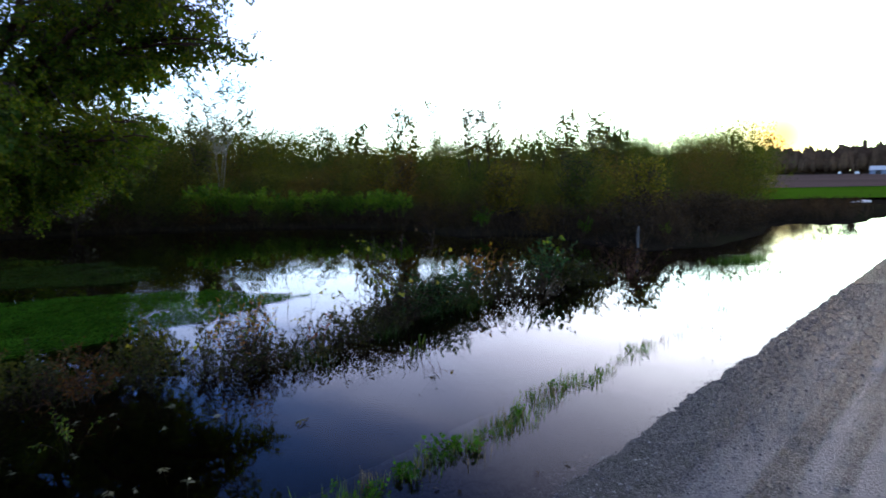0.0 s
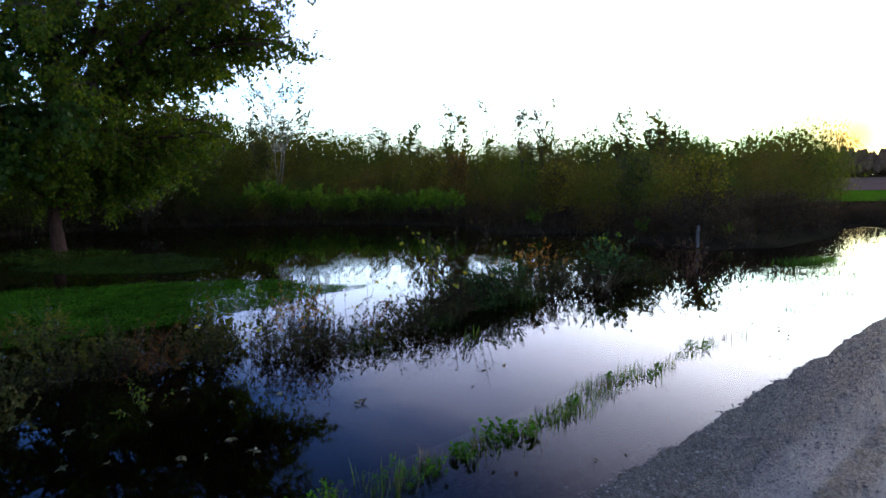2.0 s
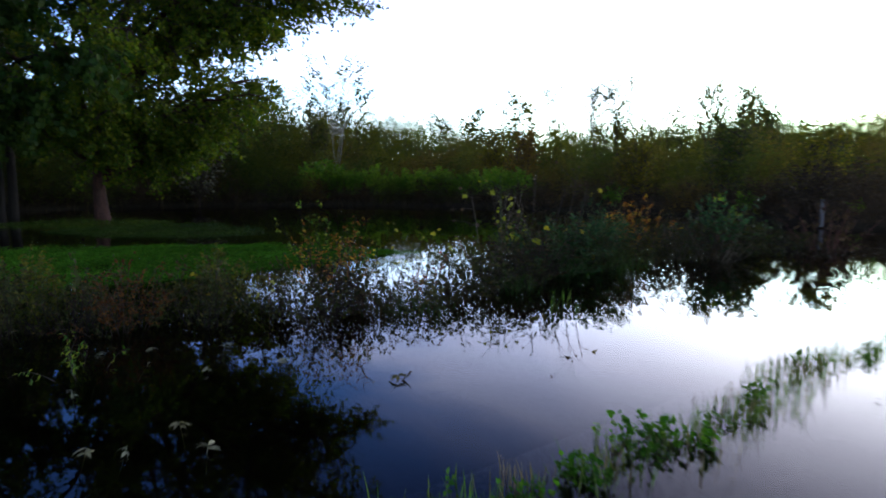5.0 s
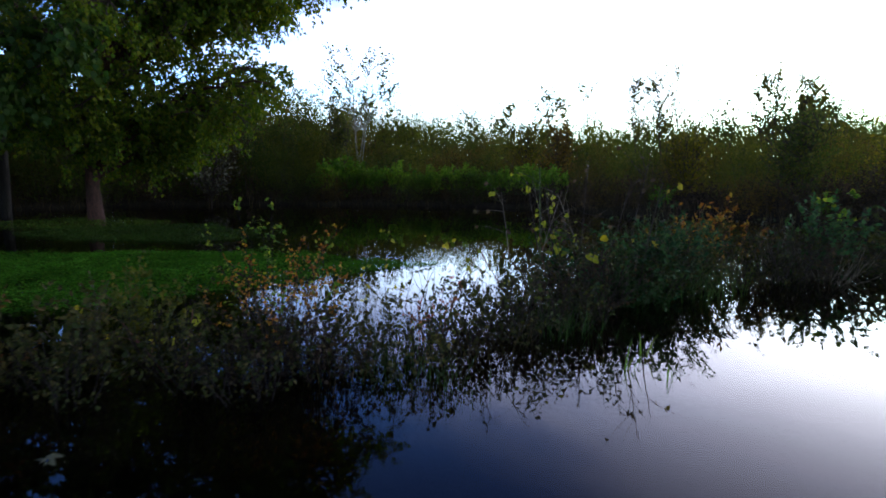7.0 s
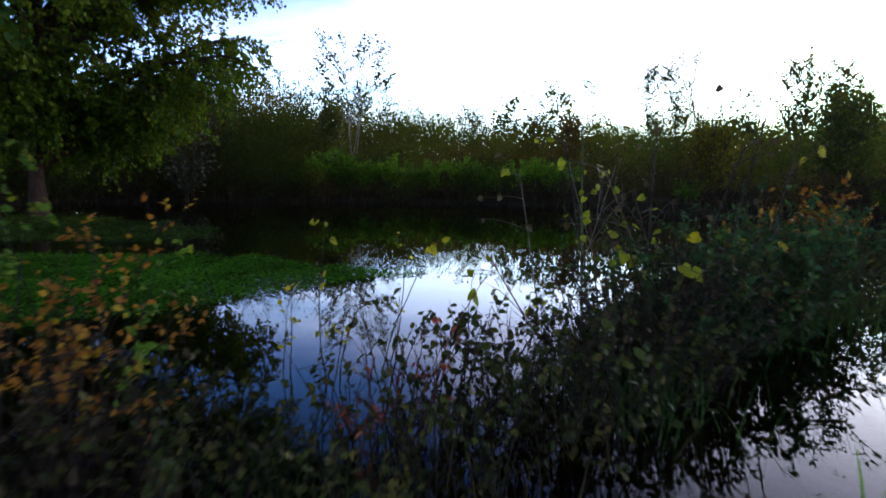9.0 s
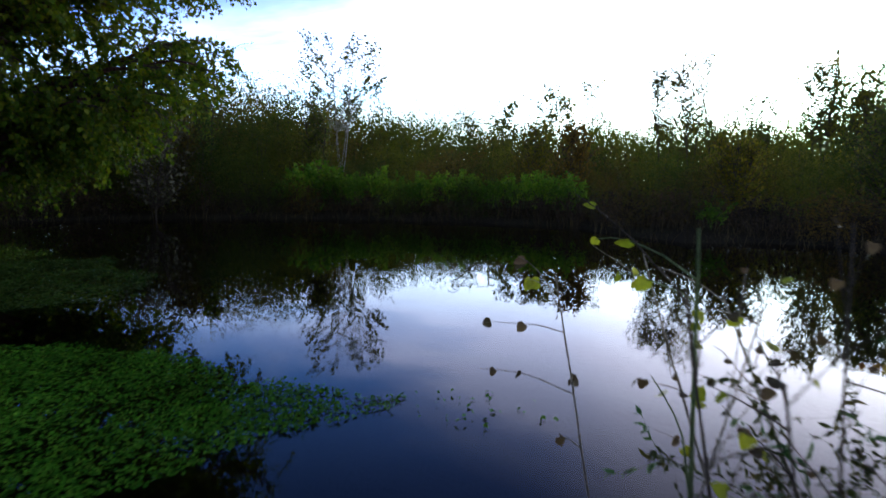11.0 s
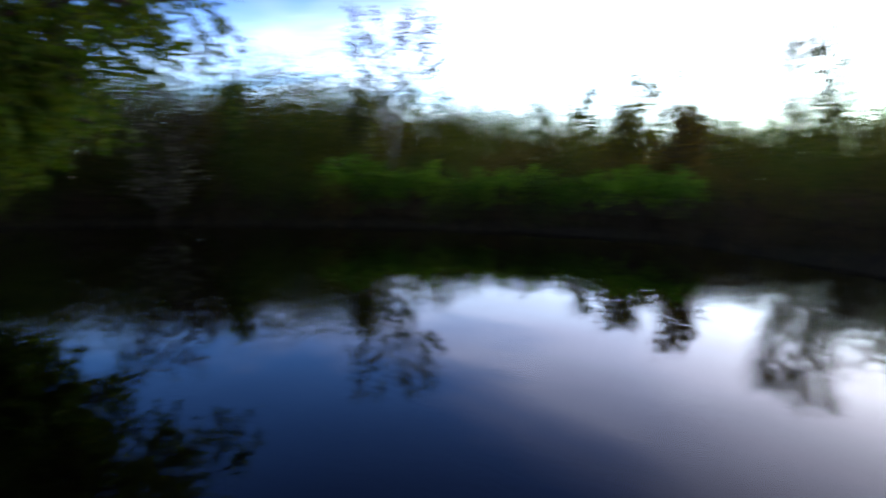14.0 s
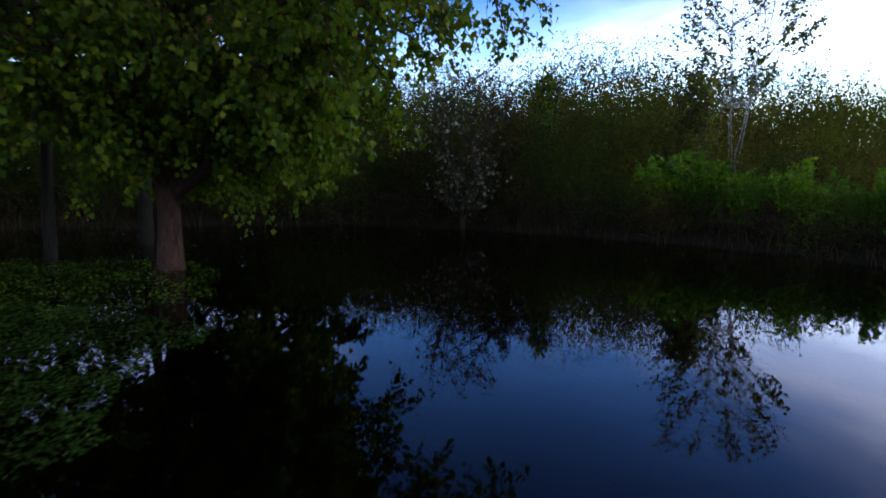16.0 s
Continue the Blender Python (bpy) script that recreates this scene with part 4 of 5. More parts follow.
r = np.random.default_rng(53)
sapling(-9.45, 22.0, 5.5, 3.5, 4, "tall sparse cottonwood sapling with pale stems and few leaves", r, 0.105, 8, bark=PALE_BARK, base=0.52, tips=52, shell=0.55, inner=0.68)
sapling(-10.9, 23.7, 4.5, 1.68, 2, "sparse pale-stemmed cottonwood sapling above the thicket", r, 0.11, 5, bark=PALE_BARK, base=0.6, tips=22)
sapling(-9.2, 38.0, 5.8, 2.8, 4, "leafy young cottonwood above the willows", r, 0.21, 6, shape=LEAF_WEED, base=0.50, tips=50)
sapling(-8.2, 36.6, 4.5, 1.82, 3, "leafy young cottonwood above the willows", r, 0.19, 6, shape=LEAF_WEED, base=0.50, tips=26)
sapling(-5.2, 29.6, 4.6, 1.54, 3, "slim young cottonwood above the willows", r, 0.16, 5, base=0.50, tips=24)
sapling(-6.4, 33.0, 4.3, 1.54, 2, "slim young cottonwood above the willows", r, 0.16, 5, base=0.50, tips=20)
sapling(-4.15, 36.5, 6.2, 2.52, 4, "slim young cottonwood with loose crown above the willows", r, 0.19, 5, base=0.50, tips=30)
sapling(-3.2, 36.4, 5.5, 1.82, 3, "slim young cottonwood with loose crown above the willows", r, 0.19, 5, base=0.50, tips=24)
sapling(-1.95, 42.3, 7.6, 2.1, 4, "upright willow sapling with narrow leaves above the thicket", r, 0.25, 6, shape=LEAF_WEED, base=0.50, tips=34, droop=-0.6)
sapling(0.45, 22.6, 4.4, 1.68, 3, "bushy sapling with fine yellowing leaves above the thicket", r, 0.095, 13, shape=LEAF_WEED, base=0.50, tips=60, mat=WILLOW_YELLOW, droop=0.6)
sapling(1.3, 22.9, 4.7, 1.89, 3, "bushy sapling with fine yellowing leaves above the thicket", r, 0.095, 13, shape=LEAF_WEED, base=0.50, tips=60, mat=WILLOW_YELLOW, droop=0.6)
sapling(2.0, 23.2, 3.8, 1.54, 2, "thin sapling with sparse yellowing leaves in the thicket", r, 0.085, 7, shape=LEAF_WEED, base=0.50, tips=30, mat=WILLOW_YELLOW, droop=0.6)
sapling(3.2, 24.0, 3.7, 1.4, 2, "thin sapling tops rising out of the thicket", r, 0.085, 7, base=0.50, tips=22)
# warm light on the next two is put into the colour: yellow leaves
sapling(3.9, 20.8, 4.0, 1.82, 4, "leafy sapling catching warm evening light above the thicket", r, 0.07, 9, base=0.5, mat=WILLOW_YELLOW, tips=70)
sapling(4.9, 20.9, 3.75, 1.68, 3, "leafy sapling catching warm evening light above the thicket", r, 0.07, 9, base=0.5, mat=WILLOW_YELLOW, tips=60)
sapling(6.0, 23.5, 3.5, 1.82, 3, "leafy sapling catching warm evening light above the thicket", r, 0.075, 9, base=0.5, tips=60)
sapling(7.4, 30.0, 5.0, 2.1, 4, "sparse cottonwood sapling against the bright sky", r, 0.105, 6, base=0.50, tips=38)
sapling(8.8, 31.5, 4.9, 1.82, 3, "sparse cottonwood sapling against the bright sky", r, 0.105, 6, base=0.50, tips=30)
sapling(-11.9, 18.6, 3.35, 0.8, 2, "narrow sapling with yellow-green top leaves", r, 0.10, 6, base=0.5, mat=GRAPE, tips=30)
sapling(-8.9, 19.4, 2.9, 1.2, 4, "young leafy tree beside the pale cottonwood", r, 0.085, 10, base=0.35, tips=50)
sapling(-10.75, 15.4, 3.0, 2.2, 4, "grey-leaved sapling with withered silvery foliage on the bank", r, 0.095, 3, base=0.2, mat=PALE, tips=60, shell=0.5)
sapling(-10.9, 16.4, 2.5, 1.4, 3, "withered sapling with brown and silver leaves on the bank", r, 0.075, 10, base=0.2, mat=WILLOW_BROWN, tips=60, shell=0.3)
sapling(3.2, 15.4, 2.2, 1.5, 4, "young cottonwood with yellow-green leaves at the bank", r, 0.076, 10, base=0.15, mat=COTTON, tips=70, shell=0.3)
sapling(4.6, 14.4, 2.0, 1.4, 4, "young cottonwood with turning leaves at the bank", r, 0.076, 10, base=0.15, mat=WILLOW_YELLOW, tips=70, shell=0.3)
sapling(1.2, 16.6, 1.9, 1.3, 4, "young cottonwood with turning leaves at the bank", r, 0.076, 10, base=0.15, mat=WILLOW_YELLOW, tips=60, shell=0.3)
sapling(-1.8, 18.6, 2.3, 1.3, 4, "young brownish sapling at the edge of the thicket", r, 0.08, 10, base=0.2, mat=WILLOW_BROWN, tips=60, shell=0.3)
sapling(-3.0, 20.5, 2.6, 1.4, 4, "young yellowing sapling at the edge of the thicket", r, 0.08, 10, base=0.2, mat=WILLOW_YELLOW, tips=60, shell=0.3)

# -- bright weeds along the foot of the far bank --
r = np.random.default_rng(61)
protos = []
for k in range(5):
    ms = shrub_meshes(r, 0.75, 0.7, 10, 8, 9, 0.07, LEAF_BROAD, 0.35, 0.3, 0.006, 0.12, 1.2, 0.25, False, 3)
    protos.append(shrub("bank_weed", at_pose(0, 90 + k, -30), "tall bright green leafy weed on the far bank", "weed", "weeds along the far bank", ms, GREEN_STEM, BANKWEED))
for d in np.arange(0, 7.6, 0.15):
    x = -8.6 + d * 0.92
    y = np.interp(x, [-9.5, -7.3, -4.6, -2.2, -0.6, 0.1], [16.85, 17.65, 17.65, 17.3, 15.7, 14.9]) + r.uniform(-0.1, 0.6)
    place(protos[r.integers(0, 5)], x, y, 0.30, r.uniform(0, 6.28), r.uniform(0.65, 1.05), stretch=r.uniform(0.8, 1.25))
for x, y, s in ((-8.1, 17.6, 1.55), (-7.8, 17.75, 1.45), (-8.4, 17.5, 1.2)):
    place(protos[1], x, y, 0.18, r.uniform(0, 6.28), s)
for x, y, s in ((4.6, 12.6, 0.4), (2.9, 13.0, 0.5), (0.6, 14.9, 0.7)):
    place(protos[2], x, y, 0.12, r.uniform(0, 6.28), s)
for ob in protos:
    for c in list(ob.children):
        bpy.data.objects.remove(c)
    bpy.data.objects.remove(ob)

# -- dry brush between water and thicket --
protos = []
for k in range(4):
    ms = shrub_meshes(r, 0.8, 0.9, 12, 6, 5, 0.06, LEAF_SLIM, 0.6, 0.1, 0.004, 0.25, 1.5, 0.2, False, 3)
    protos.append(shrub("dry_brush", at_pose(0, 100 + k, -30), "tangle of dry brown weed stems at the water's edge", "dry weed", "dry brush along the bank", ms, TWIG, DEAD))
for d in np.arange(0, seg[-1], 0.26):
    p = on_bank(d, -0.35 + r.uniform(-0.2, 0.35))
    if pond_side(p[0], p[1]) > -0.3:
        place(protos[r.integers(0, 4)], p[0], p[1], max(gz(*p), -0.1) - 0.03, r.uniform(0, 6.28), r.uniform(0.5, 0.95))
for k in range(120):
    d = r.uniform(0, 1)
    x, y = 3.4 + 11.6 * d + r.uniform(-0.5, 0.3), 11.4 + 10.4 * d ** 1.08 + r.uniform(0, 2.2)
    if pond_side(x, y) > 0.05:
        place(protos[r.integers(0, 4)], x, y, gz(x, y) - 0.03, r.uniform(0, 6.28), r.uniform(0.7, 1.25) * float(np.interp(x, [7, 10], [1.0, 0.5])))
for k in range(420):
    x, y = r.uniform(2.8, 13.0), r.uniform(11.0, 19.0)
    if 0.02 < pond_side(x, y) < 1.6 and road_v(x, y) < -0.5:
        place(protos[r.integers(0, 4)], x, y, gz(x, y) - 0.03, r.uniform(0, 6.28), r.uniform(0.3, 0.8))
for ob in protos:
    for c in list(ob.children):
        bpy.data.objects.remove(c)
    bpy.data.objects.remove(ob)

# -- drooping dry grass along the whole shore --
r = np.random.default_rng(67)
px, py = r.uniform(-16, 16, 60000), r.uniform(2, 25, 60000)
s = pond_side(px, py)
keep = (s > -0.35) & (s < 1.3) & (road_v(px, py) < -5)
px, py = px[keep], py[keep]
q = Build()
blades(q, np.column_stack([px, py, np.maximum(ground_z(px, py, False), -0.1) - 0.02]), r.uniform(0.22, 0.55, len(px)), r.uniform(0.2, 1.0, len(px)), r.uniform(0.006, 0.014, len(px)), r, 0.9, 4)
tagged(part("shore_grass", q, SHOREGRASS), "dark dry grass drooping over the waterline", "grass", kind="stuff")

# ---- brush standing in the flood ----
r = np.random.default_rng(71)


def brush(x, y, tall, wide, stems, label, branch=6, per=6, leaf=0.035, mat=BRUSH, stem=TWIG, shape=LEAF_OVAL, lean=0.7, name="flooded_bush", low=0.2):
    ms = shrub_meshes(r, tall + 0.12, wide, stems, branch, per, leaf, shape, lean, low, 0.0035, 0.3, 1.0, 0.25, True, 3)
    return shrub(name, at_pose(x, y, -0.12, r.uniform(0, 6.28)), label, "bush", "brush standing in the flood", ms, stem, mat)


ROW = [(-3.6, 2.8), (-2.9, 3.45), (-2.3, 4.0), (-1.65, 4.40), (-1.22, 4.72), (-0.92, 5.05), (-0.68, 5.5), (-0.46, 5.9), (-0.2, 6.25), (0.2, 6.7), (0.85, 7.2), (1.5, 7.6), (2.3, 8.1)]
rowp = np.array(ROW)
rows_len = np.concatenate([[0], np.cumsum(np.linalg.norm(np.diff(rowp, axis=0), axis=1))])
for d in np.arange(0.1, rows_len[-1], 0.14):
    x = np.interp(d, rows_len, rowp[:, 0]) + r.normal(0, 0.10)
    y = np.interp(d, rows_len, rowp[:, 1]) + r.normal(0, 0.10)
    tall = np.interp(x, [-3.6, -2.4, -1.6, -1.0, -0.3, 0.4, 1.2, 2.4], [0.22, 0.25, 0.32, 0.36, 0.46, 0.42, 0.40, 0.28]) * r.uniform(0.7, 1.15)
    kind_ = r.integers(0, 5)
    if kind_ == 0:
        brush(x, y, tall, 0.3, 18, "tangled brown dead stalks standing in the water", 4, 3, 0.018, DEAD, DRY_STEM if x > -0.9 else DARK_TWIG)
    elif kind_ == 1:
        brush(x, y, tall, 0.34, 10, "dark bush with small oval leaves rising from the flood", 6, 6, 0.024, stem=DARK_TWIG)
    else:
        brush(x, y, tall, 0.32, 13, "dark twiggy bush with small leaves rising from the flood", 6, 5, 0.017, stem=DARK_TWIG)

# close twiggy growth in the middle of the row
for x, y, h in ((-0.86, 5.1, 0.32), (-0.70, 5.35, 0.35), (-0.58, 5.55, 0.38), (-0.50, 5.8, 0.40), (-0.42, 5.95, 0.42), (-0.12, 6.25, 0.44), (0.25, 6.65, 0.46),
                (-0.62, 5.35, 0.30), (0.55, 6.9, 0.46), (0.8, 7.05, 0.44), (1.1, 7.25, 0.42)):
    brush(x, y, h, 0.40, 34, "dense dark tangle of thin twigs and small leaves in the flood", 5, 4, 0.021, BRUSH if r.uniform() < 0.6 else DEAD, TWIG, LEAF_OVAL, 0.7, low=0.15)


def sedge(x, y, n, spread_, tall, mat, label):
    """A clump of fine drooping blades that stands in the water."""
    root = empty("sedge_clump", at_pose(x, y, -0.1, r.uniform(0, 6.28)), label, "sedge", "sedge in the flooded brush")
    q = Build()
    n = int(n * (0.7 if y < 5.9 else 0.5))
    pts = np.column_stack([r.normal(0, spread_, (n, 2)), np.zeros(n)])
    blades(q, pts, r.uniform(0.5, 1.0, n) * tall * 0.9 + 0.1, r.uniform(0.1, 0.75, n), r.uniform(0.0025, 0.0055, n), r, 0.9, 5)
    part("grass", q, mat, root)["kind"] = "stuff"


for x, y, n, h, mat_ in ((-0.55, 5.85, 190, 0.36, SEDGE), (-0.38, 6.02, 200, 0.40, SEDGE), (-0.16, 6.15, 200, 0.42, SEDGE), (-0.70, 5.62, 170, 0.36, SEDGE), (0.05, 6.30, 200, 0.42, SEDGE), (-0.78, 5.38, 150, 0.32, SEDGE), (-0.62, 5.20, 120, 0.28, SEDGE),
                         (0.22, 6.45, 170, 0.40, SEDGE), (-0.38, 6.25, 160, 0.38, SEDGE), (-0.10, 6.45, 160, 0.38, SEDGE), (-0.62, 5.40, 80, 0.28, SHOREGRASS), (-0.85, 5.00, 70, 0.26, SHOREGRASS), (-0.62, 5.70, 70, 0.30, SHOREGRASS),
                         (-1.08, 4.75, 60, 0.26, SHOREGRASS), (-0.62, 6.00, 70, 0.34, DRYGRASS), (-1.36, 4.36, 110, 0.22, SHOREGRASS), (-1.20, 4.46, 120, 0.24, SEDGE), (-1.08, 4.60, 120, 0.25, SHOREGRASS), (-1.30, 4.56, 110, 0.25, SEDGE), (-1.02, 4.40, 90, 0.20, SEDGE), (-0.92, 4.80, 110, 0.26, SHOREGRASS), (0.45, 6.75, 130, 0.36, SHOREGRASS), (0.75, 6.95, 120, 0.34, SHOREGRASS), (1.05, 7.2, 120, 0.32, SHOREGRASS)):
    sedge(x, y, n, 0.10, h, mat_, "clump of fine dark green sedge drooping over the water" if mat_ is SEDGE else "clump of brown withered grass in the water")

# denser, taller bushes of the row
brush(1.18, 7.50, 0.62, 0.56, 20, "dense dark green bush standing in the flood", 9, 8, 0.04, BLUEGREEN)
brush(1.42, 7.62, 0.48, 0.5, 14, "dense dark green bush standing in the flood", 8, 8, 0.04, BRUSH)
brush(1.36, 7.75, 0.78, 0.22, 4, "slender yellow-green shoot above the flooded bush", 6, 6, 0.04, GRAPE, GREEN_STEM, LEAF_HEART, 0.2)
brush(2.5, 8.2, 0.55, 0.7, 22, "reddish-brown dead brush in the water", 5, 4, 0.04, DEAD, RED_STEM)
for x, y, h in ((-0.22, 6.3, 0.62), (-0.02, 6.5, 0.55), (-0.38, 6.45, 0.5), (0.18, 6.8, 0.5), (0.05, 6.35, 0.4)):
    brush(x, y, h, 0.5, 16, "soft green feathery bush leaning over the water", 9, 9, 0.032, BLUEGREEN if h > 0.52 else BRUSH, GREEN_STEM, LEAF_WEED, 0.8)
brush(0.40, 7.35, 0.60, 0.34, 12, "small bush with orange autumn leaves in the flood", 8, 8, 0.034, ORANGE, RED_STEM, LEAF_OVAL, 0.6, low=0.45)
brush(0.10, 7.2, 0.55, 0.3, 6, "small bush with few orange leaves in the flood", 5, 5, 0.032, ORANGE, RED_STEM, LEAF_OVAL, 0.6, low=0.5)
for x, y, h in ((-1.28, 4.45, 0.24), (-1.12, 4.52, 0.26), (-1.00, 4.68, 0.27), (-1.42, 4.30, 0.24)):
    brush(x, y, h, 0.30, 12, "dark leafy weed in the flooded brush", 6, 7, 0.018, BRUSH, DARK_TWIG, LEAF_OVAL, 0.7, low=0.1)
brush(-1.19, 4.80, 0.33, 0.26, 9, "small bush with reddish autumn leaves", 5, 4, 0.02, REDDISH, RED_STEM, LEAF_WEED, 0.5, low=0.4)

# bush with yellow and orange leaves before the weed raft
brush(-1.74, 4.44, 0.64, 0.34, 10, "slender bush topped with yellow-green leaves by the weed raft", 7, 6, 0.019, GRAPE, DARK_TWIG, LEAF_OVAL, 0.3, low=0.66)
brush(-1.72, 4.46, 0.55, 0.34, 12, "bush with orange autumn leaves by the weed raft", 8, 7, 0.015, ORANGE, DARK_TWIG, LEAF_OVAL, 0.4, low=0.62)
brush(-1.56, 4.44, 0.50, 0.28, 9, "small bush with orange and brown leaves by the weed raft", 7, 6, 0.015, ORANGE, DARK_TWIG, LEAF_OVAL, 0.4, low=0.6)
brush(-1.66, 4.42, 0.38, 0.34, 22, "dead brown stalks under the autumn bush", 6, 5, 0.018, DEAD, TWIG, LEAF_OVAL, 0.5)
for x, y, h in ((-1.50, 4.34, 0.32), (-1.62, 4.22, 0.28), (-1.80, 4.28, 0.26), (-1.75, 4.10, 0.24), (-1.55, 4.05, 0.22)):
    brush(x, y, h, 0.32, 13, "dark brown tangle of wilted stalks by the weed raft", 5, 5, 0.02, DEAD if h > 0.27 else BRUSH, DARK_TWIG, LEAF_OVAL, 0.6, low=0.1)
brush(-2.35, 4.1, 0.30, 0.5, 15, "leafy weed with fading green leaves at the raft's edge", 7, 7, 0.03, BRUSH)
brush(-2.53, 3.70, 0.34, 0.42, 20, "low bush with rusty brown-orange leaves among dark brush", 8, 8, 0.017, RUSTY, TWIG, LEAF_OVAL, 0.6, low=0.4)
brush(-2.18, 3.08, 0.20, 0.26, 7, "low weed with yellow leaves among dark brush", 5, 4, 0.022, GRAPE, TWIG, LEAF_WEED, 0.6, low=0.5)
for x, y, h in ((-3.2, 3.7, 0.3), (-3.7, 4.0, 0.26), (-2.9, 3.9, 0.28), (-4.2, 4.4, 0.3), (-3.4, 3.2, 0.28), (-4.6, 3.9, 0.3), (-2.9, 2.7, 0.22), (-2.6, 4.6, 0.3)):
    brush(x, y, h, 0.5, 12, "leafy dark green weed beside the floating raft", 8, 8, 0.03, BRUSH if h < 0.29 else WILLOW, GREEN_STEM)

for x, y, h in ((-0.45, 5.9, 0.40), (-0.30, 6.05, 0.42), (-0.15, 6.2, 0.44), (-0.52, 6.1, 0.36), (-0.34, 5.98, 0.36), (-0.52, 5.92, 0.30)):
    brush(x, y, h, 0.42, 16, "soft green weed with narrow leaves in the flooded brush", 8, 8, 0.034, BLUEGREEN if h > 0.38 else SEDGE, GREEN_STEM, LEAF_BROAD, 0.7, low=0.1)

# yellow sprigs above the water beyond the raft
for x, y, h in ((-1.52, 5.22, 0.50), (-1.40, 5.30, 0.54), (-1.64, 5.18, 0.46)):
    brush(x, y, h, 0.26, 2, "thin bare sprig with a few yellow leaves over the water", 3, 3, 0.028, YELLOW, TWIG, LEAF_OVAL, 0.9, low=0.5)

# tall dry stalks hung with vine leaves; every leaf is a piece of its own
vine_leaf_mesh = Build()
vine_leaf_mesh.put(*[LEAF_HEART[0], [LEAF_HEART[1]]])
VINE_GREEN, VINE_YELLOW, VINE_DEAD = (vine_leaf_mesh.mesh("vine_leaf", m_) for m_ in (GRAPE, YELLOW, DEAD))


def single_leaves(root, spots, ways, mesh, size, r):
    for p, d in zip(spots, ways):
        y = Vector(unit(d + r.normal(0, 0.5, 3) + [0, 0, -0.7]))
        z = Vector(unit(r.normal(0, 0.5, 3) + [0.2, -0.9, 0.7]))
        x = y.cross(z).normalized()
        z = x.cross(y)
        s = size * r.uniform(0.45, 0.8)
        ob = part("leaf", mesh, None, root)
        ob.matrix_local = Matrix.Translation(p) @ Matrix((x, y, z)).transposed().to_4x4() @ Matrix.Diagonal((s, s, s, 1))


def stalk(x, y, tall, label, r, n=16, mesh=VINE_GREEN, size=0.06, stem=DRY_STEM, thick=0.006, side=5, lean=0.12, dead=0):
    root = empty("vine_stalk", at_pose(x, y, -0.15, 0), label, "stalk", "tall stalks in the flood")
    st = arc((0, 0, 0), (r.normal(0, lean), r.normal(0, lean), 1), tall + 0.15, 0.0, r, 10, 0.05)
    q = Build()
    tube(q, st, np.linspace(thick, thick * 0.5, len(st)), 7)
    part("stalk", q, stem, root)
    done = 0
    for t in np.sort(r.uniform(0.35, 0.98, side)):
        p, d = along(st, np.array([t]))
        br = arc(p[0], d[0] * 0.6 + r.normal(0, 0.6, 3) + [0, 0, 0.2], r.uniform(0.12, 0.32), -0.5, r, 6, 0.2)
        q = Build()
        tube(q, br, np.linspace(thick * 0.45, thick * 0.2, len(br)), 5, False)
        twig_ = part("side_twig", q, stem, root)
        k = max(1, n // side)
        a, c = along(br, r.uniform(0.3, 1, k))
        single_leaves(twig_, a, c, VINE_DEAD if done < dead else mesh, size, r)
        done += k
    return root


r = np.random.default_rng(83)
stalk(-0.84, 6.30, 0.82, "upright pale stalk hung with yellow-green vine leaves", r, 14, VINE_GREEN, 0.055, GREEN_STEM, 0.007, 5, 0.03)
stalk(-0.95, 6.20, 0.70, "thin dry stalk with curled dead leaves in the water", r, 16, VINE_GREEN, 0.05, DRY_STEM, 0.004, 6, 0.2, 10)
stalk(-1.02, 6.32, 0.72, "thin dry stalk with curled dead leaves in the water", r, 14, VINE_GREEN, 0.05, DRY_STEM, 0.004, 6, 0.25, 9)
stalk(-0.70, 6.42, 0.78, "leaning dry stalk with a few vine leaves", r, 10, VINE_GREEN, 0.05, DRY_STEM, 0.0035, 5, 0.3, 6)
stalk(-0.58, 6.25, 0.62, "leaning dry stalk with a few vine leaves", r, 12, VINE_GREEN, 0.06, DRY_STEM, 0.0045, 5, 0.3, 3)
stalk(-0.27, 5.95, 0.74, "stalk with bright yellow vine leaves at its top", r, 10, VINE_YELLOW, 0.065, TWIG, 0.005, 4, 0.05)
stalk(-0.45, 6.55, 0.70, "bare crooked stalk over the flood", r, 6, VINE_DEAD, 0.04, DRY_STEM, 0.0045, 6, 0.25)
for x, y, h, k in ((-0.62, 6.15, 0.86, 4), (-0.50, 6.30, 0.80, 5), (-0.78, 6.10, 0.74, 6), (-0.36, 6.25, 0.84, 3), (-0.66, 5.95, 0.62, 6), (-0.48, 5.98, 0.66, 7)):
    stalk(x, y, h, "crooked bare stalk with curled dead leaves over the flood", r, k * 2, VINE_DEAD if k < 6 else VINE_GREEN, 0.04, TWIG, 0.0045, 7, 0.22)
stalk(-0.92, 5.95, 0.40, "short stalk with green vine leaves in the water", r, 12, VINE_GREEN, 0.05, RED_STEM, 0.004, 5, 0.3)
stalk(-0.75, 5.95, 0.45, "short stalk with green vine leaves in the water", r, 14, VINE_GREEN, 0.06, RED_STEM, 0.004, 5, 0.3)
stalk(-1.16, 4.80, 0.28, "low vine with large green leaves over the brush", r, 6, VINE_GREEN, 0.06, RED_STEM, 0.004, 3, 0.3)
stalk(-1.95, 4.15, 0.30, "low vine with green and yellow leaves over the brush", r, 10, VINE_GREEN, 0.055, RED_STEM, 0.004, 4, 0.3)
